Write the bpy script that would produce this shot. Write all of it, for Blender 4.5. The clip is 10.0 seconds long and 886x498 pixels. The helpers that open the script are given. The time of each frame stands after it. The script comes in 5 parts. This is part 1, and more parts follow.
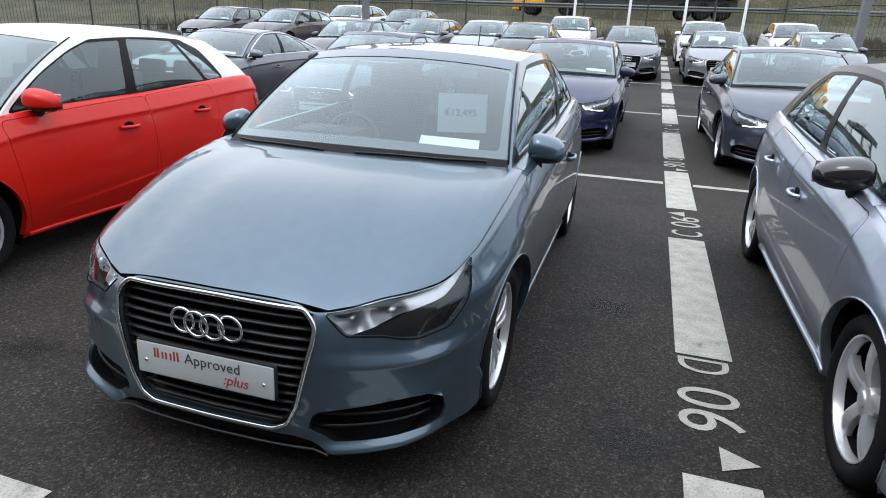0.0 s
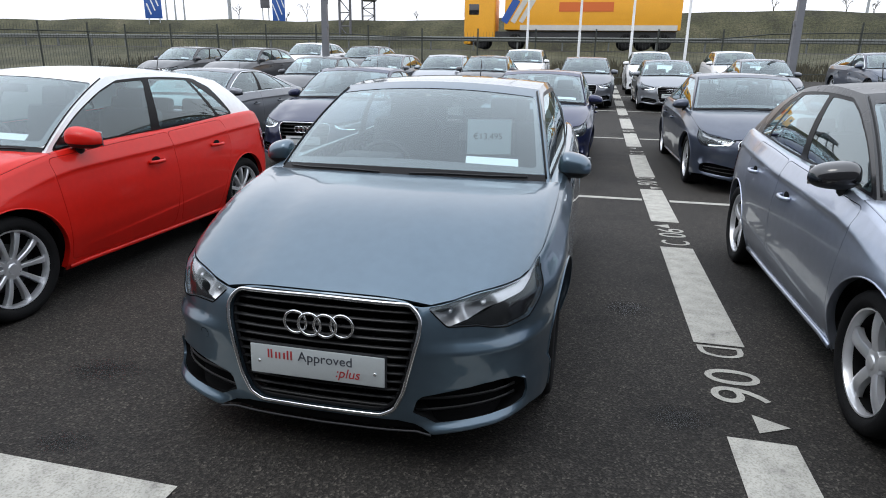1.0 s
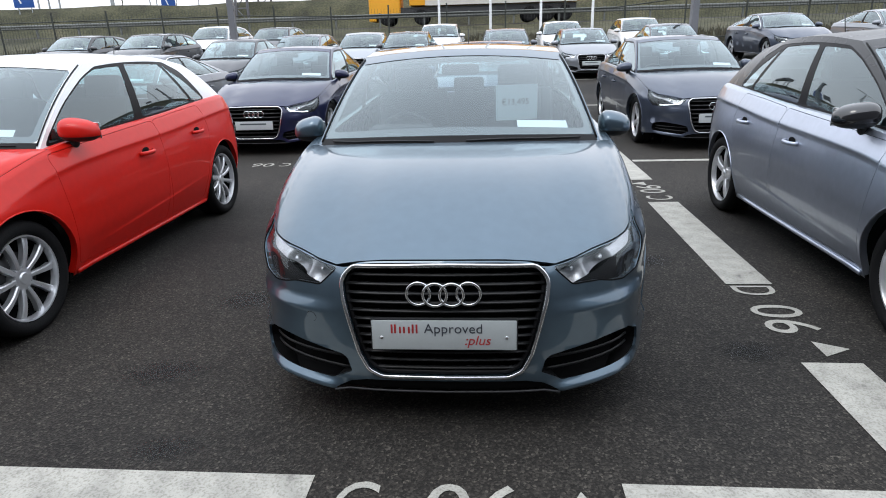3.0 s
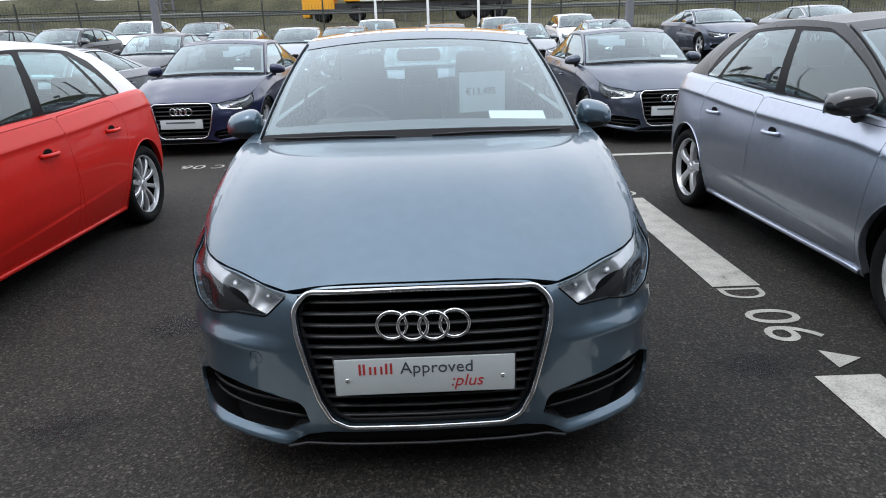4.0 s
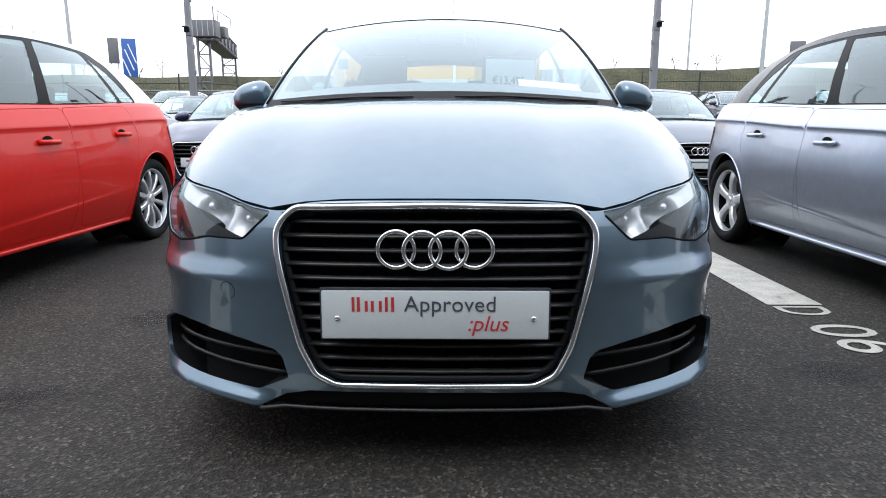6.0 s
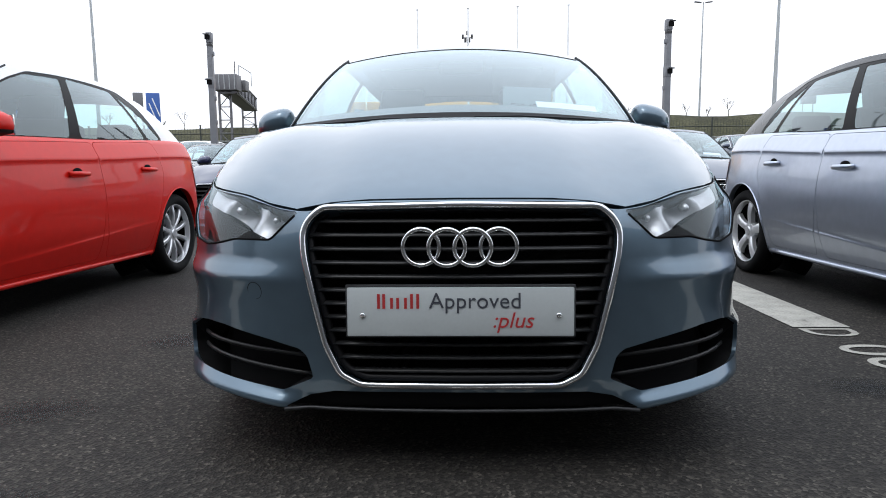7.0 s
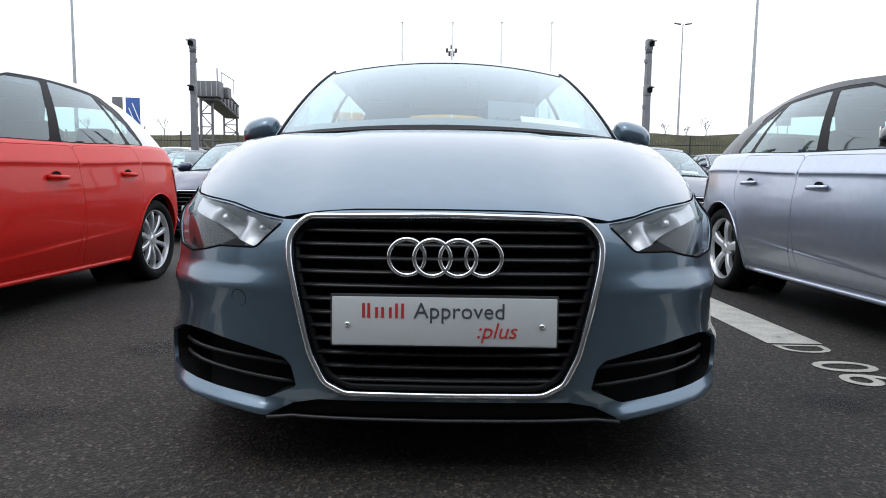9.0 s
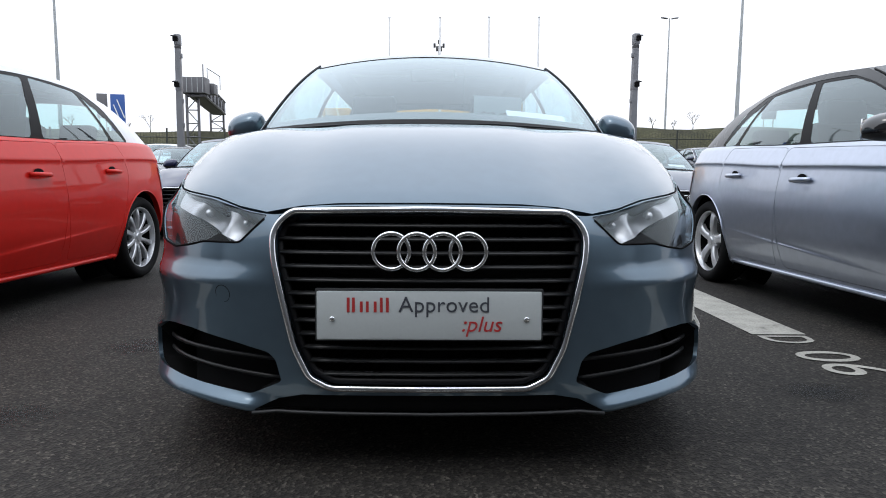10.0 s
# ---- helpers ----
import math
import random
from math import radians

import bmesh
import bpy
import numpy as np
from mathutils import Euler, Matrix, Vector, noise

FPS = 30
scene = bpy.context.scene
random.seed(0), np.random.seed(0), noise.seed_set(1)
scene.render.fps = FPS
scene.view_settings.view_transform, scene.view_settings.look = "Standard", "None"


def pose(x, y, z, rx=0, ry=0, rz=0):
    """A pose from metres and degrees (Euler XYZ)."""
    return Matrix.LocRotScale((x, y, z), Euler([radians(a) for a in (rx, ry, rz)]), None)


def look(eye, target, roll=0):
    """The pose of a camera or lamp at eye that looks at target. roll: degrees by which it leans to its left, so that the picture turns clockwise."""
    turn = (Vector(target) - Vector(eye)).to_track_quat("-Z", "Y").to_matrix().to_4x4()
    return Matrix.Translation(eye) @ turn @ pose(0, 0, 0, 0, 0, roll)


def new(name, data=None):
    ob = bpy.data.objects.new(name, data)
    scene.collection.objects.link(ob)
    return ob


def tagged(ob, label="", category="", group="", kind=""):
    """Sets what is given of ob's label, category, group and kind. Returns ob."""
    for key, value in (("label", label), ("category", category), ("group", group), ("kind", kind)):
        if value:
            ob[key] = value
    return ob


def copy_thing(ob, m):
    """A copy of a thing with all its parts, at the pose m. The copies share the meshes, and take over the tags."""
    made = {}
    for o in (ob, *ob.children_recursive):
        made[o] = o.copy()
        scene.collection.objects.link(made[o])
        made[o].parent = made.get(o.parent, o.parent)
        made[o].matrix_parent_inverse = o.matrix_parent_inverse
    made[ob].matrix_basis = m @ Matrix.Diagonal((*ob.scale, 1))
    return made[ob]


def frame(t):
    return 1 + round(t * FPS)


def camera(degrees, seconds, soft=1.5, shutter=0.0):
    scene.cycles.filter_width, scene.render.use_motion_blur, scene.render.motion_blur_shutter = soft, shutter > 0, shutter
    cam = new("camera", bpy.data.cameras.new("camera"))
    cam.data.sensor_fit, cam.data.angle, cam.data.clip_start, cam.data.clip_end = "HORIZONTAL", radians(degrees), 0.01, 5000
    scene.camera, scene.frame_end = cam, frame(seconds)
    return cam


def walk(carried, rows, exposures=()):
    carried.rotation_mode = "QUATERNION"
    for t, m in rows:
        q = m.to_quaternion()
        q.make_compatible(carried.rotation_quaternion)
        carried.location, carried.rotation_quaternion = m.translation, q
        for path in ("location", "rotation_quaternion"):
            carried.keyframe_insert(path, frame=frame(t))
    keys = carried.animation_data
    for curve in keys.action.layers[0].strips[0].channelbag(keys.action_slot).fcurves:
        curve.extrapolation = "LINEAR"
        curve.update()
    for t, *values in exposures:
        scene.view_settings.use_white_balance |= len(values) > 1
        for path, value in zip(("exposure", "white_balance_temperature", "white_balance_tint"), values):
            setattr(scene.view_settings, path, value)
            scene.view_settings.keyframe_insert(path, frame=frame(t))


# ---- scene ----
cam = camera(71.2, 10.0, soft=1.0)
PATH = [
    (0, (1.195, -1.511, 1.483), (0.697, 0.307, 0.813), 2.2),
    (0.5, (0.992, -1.723, 1.455), (0.545, 0.136, 0.869), -2.0),
    (1, (0.838, -1.928, 1.466), (0.466, -0.047, 0.896), 0.9),
    (1.5, (0.696, -2.138, 1.463), (0.406, -0.251, 0.866), 0.7),
    (2, (0.432, -2.21, 1.454), (0.373, -0.294, 0.883), 1.0),
    (2.5, (0.204, -2.184, 1.445), (0.089, -0.286, 0.825), 0.2),
    (2.7, (0.164, -2.135, 1.431), (0.027, -0.24, 0.807), -1.6),
    (3.8, (-0.004, -1.68, 1.356), (0.049, 0.208, 0.699), -0.8),
    (4, (-0.012, -1.601, 1.334), (0.077, 0.291, 0.69), -1.7),
    (4.5, (0.009, -1.431, 1.218), (0.04, 0.454, 0.551), 0.3),
    (5, (-0.013, -1.384, 1.081), (0.015, 0.526, 0.49), 0.6),
    (5.5, (0.002, -1.373, 0.944), (0.053, 0.563, 0.447), 0.3),
    (7, (-0.029, -1.415, 0.724), (-0.042, 0.571, 0.492), -0.5),
    (7.5, (-0.022, -1.412, 0.713), (-0.013, 0.571, 0.455), -0.4),
    (8, (-0.027, -1.416, 0.717), (0.003, 0.57, 0.488), -0.3),
    (8.5, (-0.048, -1.422, 0.713), (-0.031, 0.567, 0.509), 0.9),
    (9, (-0.042, -1.43, 0.722), (0.009, 0.56, 0.529), 0.8),
    (9.5, (-0.035, -1.431, 0.727), (0.037, 0.558, 0.533), 0.0),
    (10, (-0.03, -1.431, 0.718), (0.055, 0.556, 0.511), 0.4),
]
walk(cam, [(t, look(eye, target, roll)) for t, eye, target, roll in PATH],
     [(0, .12), (.5, .05), (1.0, -.10), (1.5, -.12), (2.0, .06), (2.5, .04), (4.0, .05), (4.5, 0), (5.0, .08), (5.5, .54), (5.8, .54), (6.8, .02), (7.0, .04), (7.5, .18), (8.0, .32), (8.5, .20), (9.0, .02), (10.0, -.10)])

# ---------------------------------------------------------------- light
world = bpy.data.worlds.new("overcast")
scene.world = world
world.use_nodes = True
wn, wl = world.node_tree.nodes, world.node_tree.links
sky = wn.new("ShaderNodeTexSky")
sky.sky_type, sky.sun_disc = "NISHITA", False
sky.sun_elevation, sky.sun_rotation = radians(62), radians(214)
sky.dust_density, sky.air_density, sky.ozone_density = 6.0, 1.0, 1.0
pale = wn.new("ShaderNodeHueSaturation")
pale.inputs["Saturation"].default_value = 0.25
wl.new(sky.outputs[0], pale.inputs["Color"])
# an overcast sky is brightest overhead
place = wn.new("ShaderNodeTexCoord")
split = wn.new("ShaderNodeSeparateXYZ")
lift_up = wn.new("ShaderNodeMapRange")
lift_up.inputs["From Min"].default_value, lift_up.inputs["From Max"].default_value = 0.0, 1.0
veil = wn.new("ShaderNodeMixRGB")
veil.inputs["Color1"].default_value = (9.35, 9.6, 10.25, 1)
veil.inputs["Color2"].default_value = (14.6, 15.8, 17.8, 1)
wl.new(place.outputs["Generated"], split.inputs[0])
wl.new(split.outputs["Z"], lift_up.inputs["Value"])
wl.new(lift_up.outputs[0], veil.inputs["Fac"])
cloud = wn.new("ShaderNodeMixRGB")
cloud.inputs["Fac"].default_value = 0.9
wl.new(pale.outputs[0], cloud.inputs["Color1"])
wl.new(veil.outputs[0], cloud.inputs["Color2"])
wl.new(cloud.outputs[0], wn["Background"].inputs["Color"])
wn["Background"].inputs["Strength"].default_value = 0.140
sun = new("sun", bpy.data.lights.new("sun", "SUN"))
sun.data.energy, sun.data.angle, sun.data.color = 0.55, radians(20), (1.0, 0.97, 0.92)
sun.matrix_world = look((-8, -12, 27), (0, 0, 0))
scene.view_settings.exposure = 0.0


# ---------------------------------------------------------------- materials
def material(name, color, rough=0.5, metal=0.0, coat=0.0, vary=0.0, scale=8.0, bump=0.0, bump_scale=200.0, emit=0.0, spec=0.5):
    """A node material: colour that varies at two scales, with a fine bump."""
    m = bpy.data.materials.new(name)
    m.use_nodes = True
    n, l = m.node_tree.nodes, m.node_tree.links
    b = n["Principled BSDF"]
    b.inputs["Base Color"].default_value = (*color, 1)
    b.inputs["Roughness"].default_value = rough
    b.inputs["Metallic"].default_value = metal
    b.inputs["Coat Weight"].default_value = coat
    b.inputs["Coat Roughness"].default_value = 0.04
    b.inputs["Specular IOR Level"].default_value = spec
    if emit:
        b.inputs["Emission Color"].default_value = (*color, 1)
        b.inputs["Emission Strength"].default_value = emit
    if vary or bump:
        tc = n.new("ShaderNodeTexCoord")
    if vary:
        big, fine = n.new("ShaderNodeTexNoise"), n.new("ShaderNodeTexNoise")
        big.inputs["Scale"].default_value, fine.inputs["Scale"].default_value = scale, scale * 14
        big.inputs["Detail"].default_value = fine.inputs["Detail"].default_value = 5
        add = n.new("ShaderNodeMath")
        add.operation = "ADD"
        l.new(tc.outputs["Object"], big.inputs["Vector"]), l.new(tc.outputs["Object"], fine.inputs["Vector"])
        l.new(big.outputs["Fac"], add.inputs[0]), l.new(fine.outputs["Fac"], add.inputs[1])
        ramp = n.new("ShaderNodeMapRange")
        ramp.inputs["From Min"].default_value, ramp.inputs["From Max"].default_value = 0.7, 1.3
        ramp.inputs["To Min"].default_value, ramp.inputs["To Max"].default_value = 1 - vary, 1 + vary
        l.new(add.outputs[0], ramp.inputs["Value"])
        mul = n.new("ShaderNodeVectorMath")
        mul.operation = "SCALE"
        mul.inputs[0].default_value = color
        l.new(ramp.outputs[0], mul.inputs["Scale"])
        l.new(mul.outputs[0], b.inputs["Base Color"])
        rr = n.new("ShaderNodeMapRange")
        rr.inputs["To Min"].default_value, rr.inputs["To Max"].default_value = max(0.02, rough * 0.8), min(1, rough * 1.2)
        l.new(big.outputs["Fac"], rr.inputs["Value"])
        l.new(rr.outputs[0], b.inputs["Roughness"])
    if bump:
        bn, bu = n.new("ShaderNodeTexNoise"), n.new("ShaderNodeBump")
        bn.inputs["Scale"].default_value, bn.inputs["Detail"].default_value = bump_scale, 6
        bu.inputs["Strength"].default_value, bu.inputs["Distance"].default_value = bump, 0.004
        l.new(tc.outputs["Object"], bn.inputs["Vector"])
        l.new(bn.outputs["Fac"], bu.inputs["Height"]), l.new(bu.outputs[0], b.inputs["Normal"])
    return m


def paint(name, color, metal=0.55, rough=0.38, coat=0.8, dull=0.015, spec=0.5):
    """Car paint: metallic flakes under a clear coat, with a faint film of dust."""
    m = material(name, color, rough, metal, coat, 0.06, 1.5, spec=spec)
    n, l = m.node_tree.nodes, m.node_tree.links
    b = n["Principled BSDF"]
    tc, dust, mr = n.new("ShaderNodeTexCoord"), n.new("ShaderNodeTexNoise"), n.new("ShaderNodeMapRange")
    dust.inputs["Scale"].default_value, dust.inputs["Detail"].default_value = 3.0, 8
    mr.inputs["To Min"].default_value, mr.inputs["To Max"].default_value = dull, dull * 2.4
    l.new(tc.outputs["Object"], dust.inputs["Vector"]), l.new(dust.outputs["Fac"], mr.inputs["Value"])
    l.new(mr.outputs[0], b.inputs["Coat Roughness"])
    return m


def glass_material(name, tint, sheen, fall=4.0):
    """Thin car glass: a share of plain transparency, the rest a glossy tinted pane."""
    m = bpy.data.materials.new(name)
    m.use_nodes = True
    n, l = m.node_tree.nodes, m.node_tree.links
    n.remove(n["Principled BSDF"])
    tr, gl, mix, lw = n.new("ShaderNodeBsdfTransparent"), n.new("ShaderNodeBsdfGlossy"), n.new("ShaderNodeMixShader"), n.new("ShaderNodeLayerWeight")
    tr.inputs["Color"].default_value = (*tint, 1)
    gl.inputs["Roughness"].default_value = 0.02
    gl.inputs["Color"].default_value = (0.87, 0.97, 1.0, 1)
    power, span = n.new("ShaderNodeMath"), n.new("ShaderNodeMapRange")
    power.operation, power.inputs[1].default_value = "POWER", fall
    span.inputs["To Min"].default_value = sheen
    l.new(lw.outputs["Facing"], power.inputs[0])
    l.new(power.outputs[0], span.inputs["Value"])
    l.new(span.outputs[0], mix.inputs["Fac"])
    l.new(tr.outputs[0], mix.inputs[1]), l.new(gl.outputs[0], mix.inputs[2])
    l.new(mix.outputs[0], n["Material Output"].inputs["Surface"])
    return m


GLACIER = paint("glacier_blue_paint", (0.086, 0.130, 0.170), 0.74, 0.34, 1.0, 0.02)
RED = paint("red_paint", (0.62, 0.010, 0.004), 0.0, 0.5, 0.45, 0.02, 0.22)
WHITE = paint("white_paint", (0.78, 0.79, 0.80), 0.0, 0.45)
SILVER = paint("silver_paint", (0.45, 0.49, 0.58), 0.9, 0.36)
BLACK_PAINT = paint("black_paint", (0.012, 0.0125, 0.014), 0.0, 0.4, 0.5, 0.16, 0.3)
NAVY = paint("navy_paint", (0.010, 0.015, 0.056), 0.4, 0.36)
VIOLET = paint("deep_blue_paint", (0.010, 0.016, 0.065), 0.4, 0.36)
MONSOON = paint("slate_grey_paint", (0.064, 0.079, 0.113), 0.6, 0.36)
ICE = paint("ice_silver_paint", (0.33, 0.35, 0.38), 0.7, 0.36)
DARK = paint("dark_grey_paint", (0.05, 0.052, 0.058), 0.4, 0.4)
MID = paint("mid_grey_paint", (0.145, 0.156, 0.178), 0.6, 0.38)
BEIGE = paint("pale_silver_paint", (0.25, 0.265, 0.29), 0.6, 0.38)
SCREEN = glass_material("windscreen_glass", (0.79, 0.89, 0.91), 0.11, 3.0)
GLASS = glass_material("side_glass", (0.68, 0.85, 0.85), 0.08, 2.6)
LENS = glass_material("lamp_glass", (0.97, 0.98, 0.99), 0.045)
CHROME = material("chrome", (0.80, 0.81, 0.82), 0.10, 1.0)
FRAME_CHROME = material("worn_chrome", (0.72, 0.73, 0.75), 0.14, 1.0)
SATIN = material("satin_alloy", (0.76, 0.77, 0.79), 0.30, 0.7, vary=0.02, scale=20)
PLASTIC = material("black_plastic", (0.018, 0.019, 0.021), 0.5, vary=0.25, scale=30, bump=0.1, bump_scale=900)
SLAT = material("grille_plastic", (0.014, 0.0143, 0.015), 0.38, vary=0.2, scale=30, spec=0.35)
GLOSS = material("gloss_black_trim", (0.012, 0.012, 0.014), 0.12, coat=1.0)
# near-black: shade of hollows put into the colour; also for seals and liners
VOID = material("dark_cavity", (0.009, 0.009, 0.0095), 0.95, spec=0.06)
TRIM = material("satin_black_trim", (0.009, 0.009, 0.010), 0.42, spec=0.15)
RUBBER = material("tyre_rubber", (0.008, 0.008, 0.0085), 0.85, vary=0.3, scale=12, bump=0.3, bump_scale=160, spec=0.2)
SEAT = material("dark_seat_cloth", (0.045, 0.045, 0.05), 0.9, vary=0.2, scale=25, bump=0.4, bump_scale=500)
DASH = material("dashboard_plastic", (0.03, 0.03, 0.033), 0.7, vary=0.2, scale=40, bump=0.3, bump_scale=700)
PLATE = material("plate_white", (0.47, 0.505, 0.51), 0.35, vary=0.03, scale=10)
PAPER = material("paper_white", (0.80, 0.84, 0.86), 0.6, vary=0.03, scale=20)
PAPER_GREY = material("paper_faded", (0.40, 0.48, 0.50), 0.6, vary=0.04, scale=20)
INK = material("ink_dark", (0.05, 0.055, 0.07), 0.6)
INK_RED = material("ink_red", (0.42, 0.03, 0.03), 0.5)
INK_PALE = material("ink_grey", (0.07, 0.09, 0.10), 0.6)
POCKET = glass_material("clear_pocket", (0.78, 0.82, 0.83), 0.06)
LED = material("led_strip", (0.85, 0.92, 1.0), 0.3, emit=2.5)
TAIL = material("tail_lens_red", (0.35, 0.015, 0.015), 0.12, coat=1.0)


# ---------------------------------------------------------------- mesh tools
def mesh_object(name, verts, faces, mats, parent=None, label="", normals=None, smooth=True, slots=None):
    me = bpy.data.meshes.new(name)
    me.from_pydata([tuple(v) for v in verts], [], [tuple(int(i) for i in f) for f in faces])
    for m in (mats if isinstance(mats, (list, tuple)) else [mats]):
        me.materials.append(m)
    if slots is not None:
        me.polygons.foreach_set("material_index", slots)
    me.polygons.foreach_set("use_smooth", [smooth] * len(me.polygons))
    if normals is not None:
        me.normals_split_custom_set_from_vertices([tuple(v) for v in normals])
    me.update()
    ob = new(name, me)
    if parent is not None:
        ob.parent = parent
    if label:
        ob["label"] = label
    return ob


def part(name, bm, mat, parent, label="", smooth=True):
    """Links a bmesh as one mesh object under a thing or a part."""
    me = bpy.data.meshes.new(name)
    bm.to_mesh(me)
    bm.free()
    me.materials.append(mat)
    me.polygons.foreach_set("use_smooth", [smooth] * len(me.polygons))
    if smooth:
        me.set_sharp_from_angle(angle=radians(35))
    ob = new(name, me)
    if parent is not None:
        ob.parent = parent
    if label:
        ob["label"] = label
    return ob


def add_box(bm, m, sx, sy, sz, bevel=0.0, seg=2):
    made = bmesh.ops.create_cube(bm, size=1.0, matrix=m @ Matrix.Diagonal((sx, sy, sz, 1)))
    if bevel:
        es = list({e for v in made["verts"] for e in v.link_edges})
        bmesh.ops.bevel(bm, geom=es, offset=bevel, segments=seg, profile=0.6, affect="EDGES")
    return bm


def box(sx, sy, sz, m=Matrix(), bevel=0.0, seg=2):
    return add_box(bmesh.new(), m, sx, sy, sz, bevel, seg)


def add_cyl(bm, m, r1, r2, h, seg=16):
    """A cylinder or cone along its own z, from 0 to h."""
    bmesh.ops.create_cone(bm, cap_ends=True, segments=seg, radius1=r1, radius2=r2, depth=h, matrix=m @ Matrix.Translation((0, 0, h / 2)))
    return bm


def lathe(profile, seg, axis="x"):
    """Revolves points (radius, along) round the x axis."""
    verts, faces = [], []
    k = len(profile)
    for i in range(seg):
        a = 2 * math.pi * i / seg
        for r, h in profile:
            verts.append((h, r * math.cos(a), r * math.sin(a)))
    for i in range(seg):
        for j in range(k - 1):
            a, b = i * k + j, ((i + 1) % seg) * k + j
            faces.append((a, a + 1, b + 1, b))
    return verts, faces


def tube(path, rad, closed=False, seg=8, flat=1.0, up=(0, 0, 1)):
    """A tube along points; flat squeezes the section along up."""
    path = [Vector(p) for p in path]
    verts, faces, n = [], [], len(path)
    for i, p in enumerate(path):
        a = path[(i - 1) % n] if closed or i else p
        b = path[(i + 1) % n] if closed or i < n - 1 else p
        t = (b - a).normalized()
        s = t.cross(Vector(up))
        s = s.normalized() if s.length > 1e-6 else Vector((1, 0, 0))
        u = s.cross(t)
        for k in range(seg):
            c = 2 * math.pi * k / seg
            verts.append(p + s * (rad * math.cos(c)) + u * (rad * flat * math.sin(c)))
    for i in range(n if closed else n - 1):
        for k in range(seg):
            a, b = i * seg + k, i * seg + (k + 1) % seg
            c, d = ((i + 1) % n) * seg + k, ((i + 1) % n) * seg + (k + 1) % seg
            faces.append((a, c, d, b))
    if not closed:
        faces += [tuple(range(seg)), tuple(reversed(range((n - 1) * seg, n * seg)))]
    return verts, faces


def text_mesh(name, words, size, mat, parent, m, depth=0.0006, shear=0.0, spacing=1.0, align="LEFT", label=""):
    cu = bpy.data.curves.new(name, "FONT")
    cu.body, cu.size, cu.extrude, cu.shear, cu.space_character, cu.align_x = words, size, depth, shear, spacing, align
    cu.resolution_u = 4
    tmp = new(name, cu)
    me = bpy.data.meshes.new_from_object(tmp.evaluated_get(bpy.context.evaluated_depsgraph_get()))
    bpy.data.objects.remove(tmp)
    bpy.data.curves.remove(cu)
    me.materials.clear()
    me.materials.append(mat)
    ob = new(name, me)
    if parent is not None:
        ob.parent = parent
    ob.matrix_basis = m
    if label:
        ob["label"] = label
    return ob


def curve(pts, n=300):
    """A dense smooth curve through points."""
    p = np.array(pts, float)
    p = np.vstack([2 * p[0] - p[1], p, 2 * p[-1] - p[-2]])
    out, k = [], max(2, n // (len(pts) - 1))
    for i in range(1, len(p) - 2):
        t = np.linspace(0, 1, k, endpoint=False)[:, None]
        a, b, c, d = p[i - 1], p[i], p[i + 1], p[i + 2]
        out.append(0.5 * ((2 * b) + (c - a) * t + (2 * a - 5 * b + 4 * c - d) * t ** 2 + (3 * b - a - 3 * c + d) * t ** 3))
    out.append(p[-2:-1])
    return np.vstack(out)


def table(pts):
    """A smooth function of one number through points."""
    c = curve(pts, 240)
    o = np.argsort(c[:, 0], kind="stable")
    xs, ys = c[o, 0], c[o, 1]
    return lambda v: np.interp(v, xs, ys)


def inside(poly, pts):
    x, y = pts[:, 0], pts[:, 1]
    hit = np.zeros(len(pts), bool)
    for (ax, ay), (bx, by) in zip(poly, np.roll(poly, -1, axis=0)):
        if ay == by:
            continue
        cross = (ay > y) != (by > y)
        hit ^= cross & (x < (bx - ax) * (y - ay) / (by - ay) + ax)
    return hit


def dense(loop, h):
    out = []
    for a, b in zip(loop, np.roll(loop, -1, axis=0)):
        k = max(1, int(np.ceil(np.linalg.norm(b - a) / h)))
        for i in range(k):
            out.append(a + (b - a) * i / k)
    return np.array(out)


def split_sheet(domain, loops, h, ridges=()):
    """Cuts a flat sheet along closed loops: points, triangles and the number of the loop that holds each (0: none)."""
    from mathutils.geometry import delaunay_2d_cdt
    rings = [dense(np.array(q, float), h) for q in [domain, *loops]]
    pts, edges = [], []
    for r in rings:
        o = len(pts)
        pts += list(r)
        edges += [(o + i, o + (i + 1) % len(r)) for i in range(len(r))]
    rim = np.array(pts)
    lo, hi = rim.min(0), rim.max(0)
    gx, gy = np.meshgrid(np.arange(lo[0], hi[0], h), np.arange(lo[1], hi[1], h))
    gx = gx + (np.arange(gx.shape[0]) % 2)[:, None] * h / 2
    g = np.stack([gx.ravel(), gy.ravel()], 1)
    g = g[inside(rings[0], g)]
    if len(ridges):
        rd = np.array(ridges, float)
        rd = rd[inside(rings[0], rd)]
        rd = rd[[np.min(np.sum((rim - q) ** 2, 1)) > (0.12 * h) ** 2 for q in rd]]
        rim = np.vstack([rim, rd])
    keep = np.array([np.min(np.sum((rim - q) ** 2, 1)) > (0.5 * h) ** 2 for q in g], bool) if len(g) else np.zeros(0, bool)
    allp = np.vstack([rim, g[keep]]) if len(g) else rim
    res = delaunay_2d_cdt([Vector(q) for q in allp], edges, [], 0, 1e-6)
    v = np.array([tuple(q) for q in res[0]])
    f = np.array([tuple(q) for q in res[2] if len(q) == 3])
    c = v[f].mean(1)
    ok = inside(rings[0], c)
    f, c = f[ok], c[ok]
    reg = np.zeros(len(f), int)
    for i, r in enumerate(rings[1:]):
        reg[inside(r, c)] = i + 1
    return v, f, reg, rings


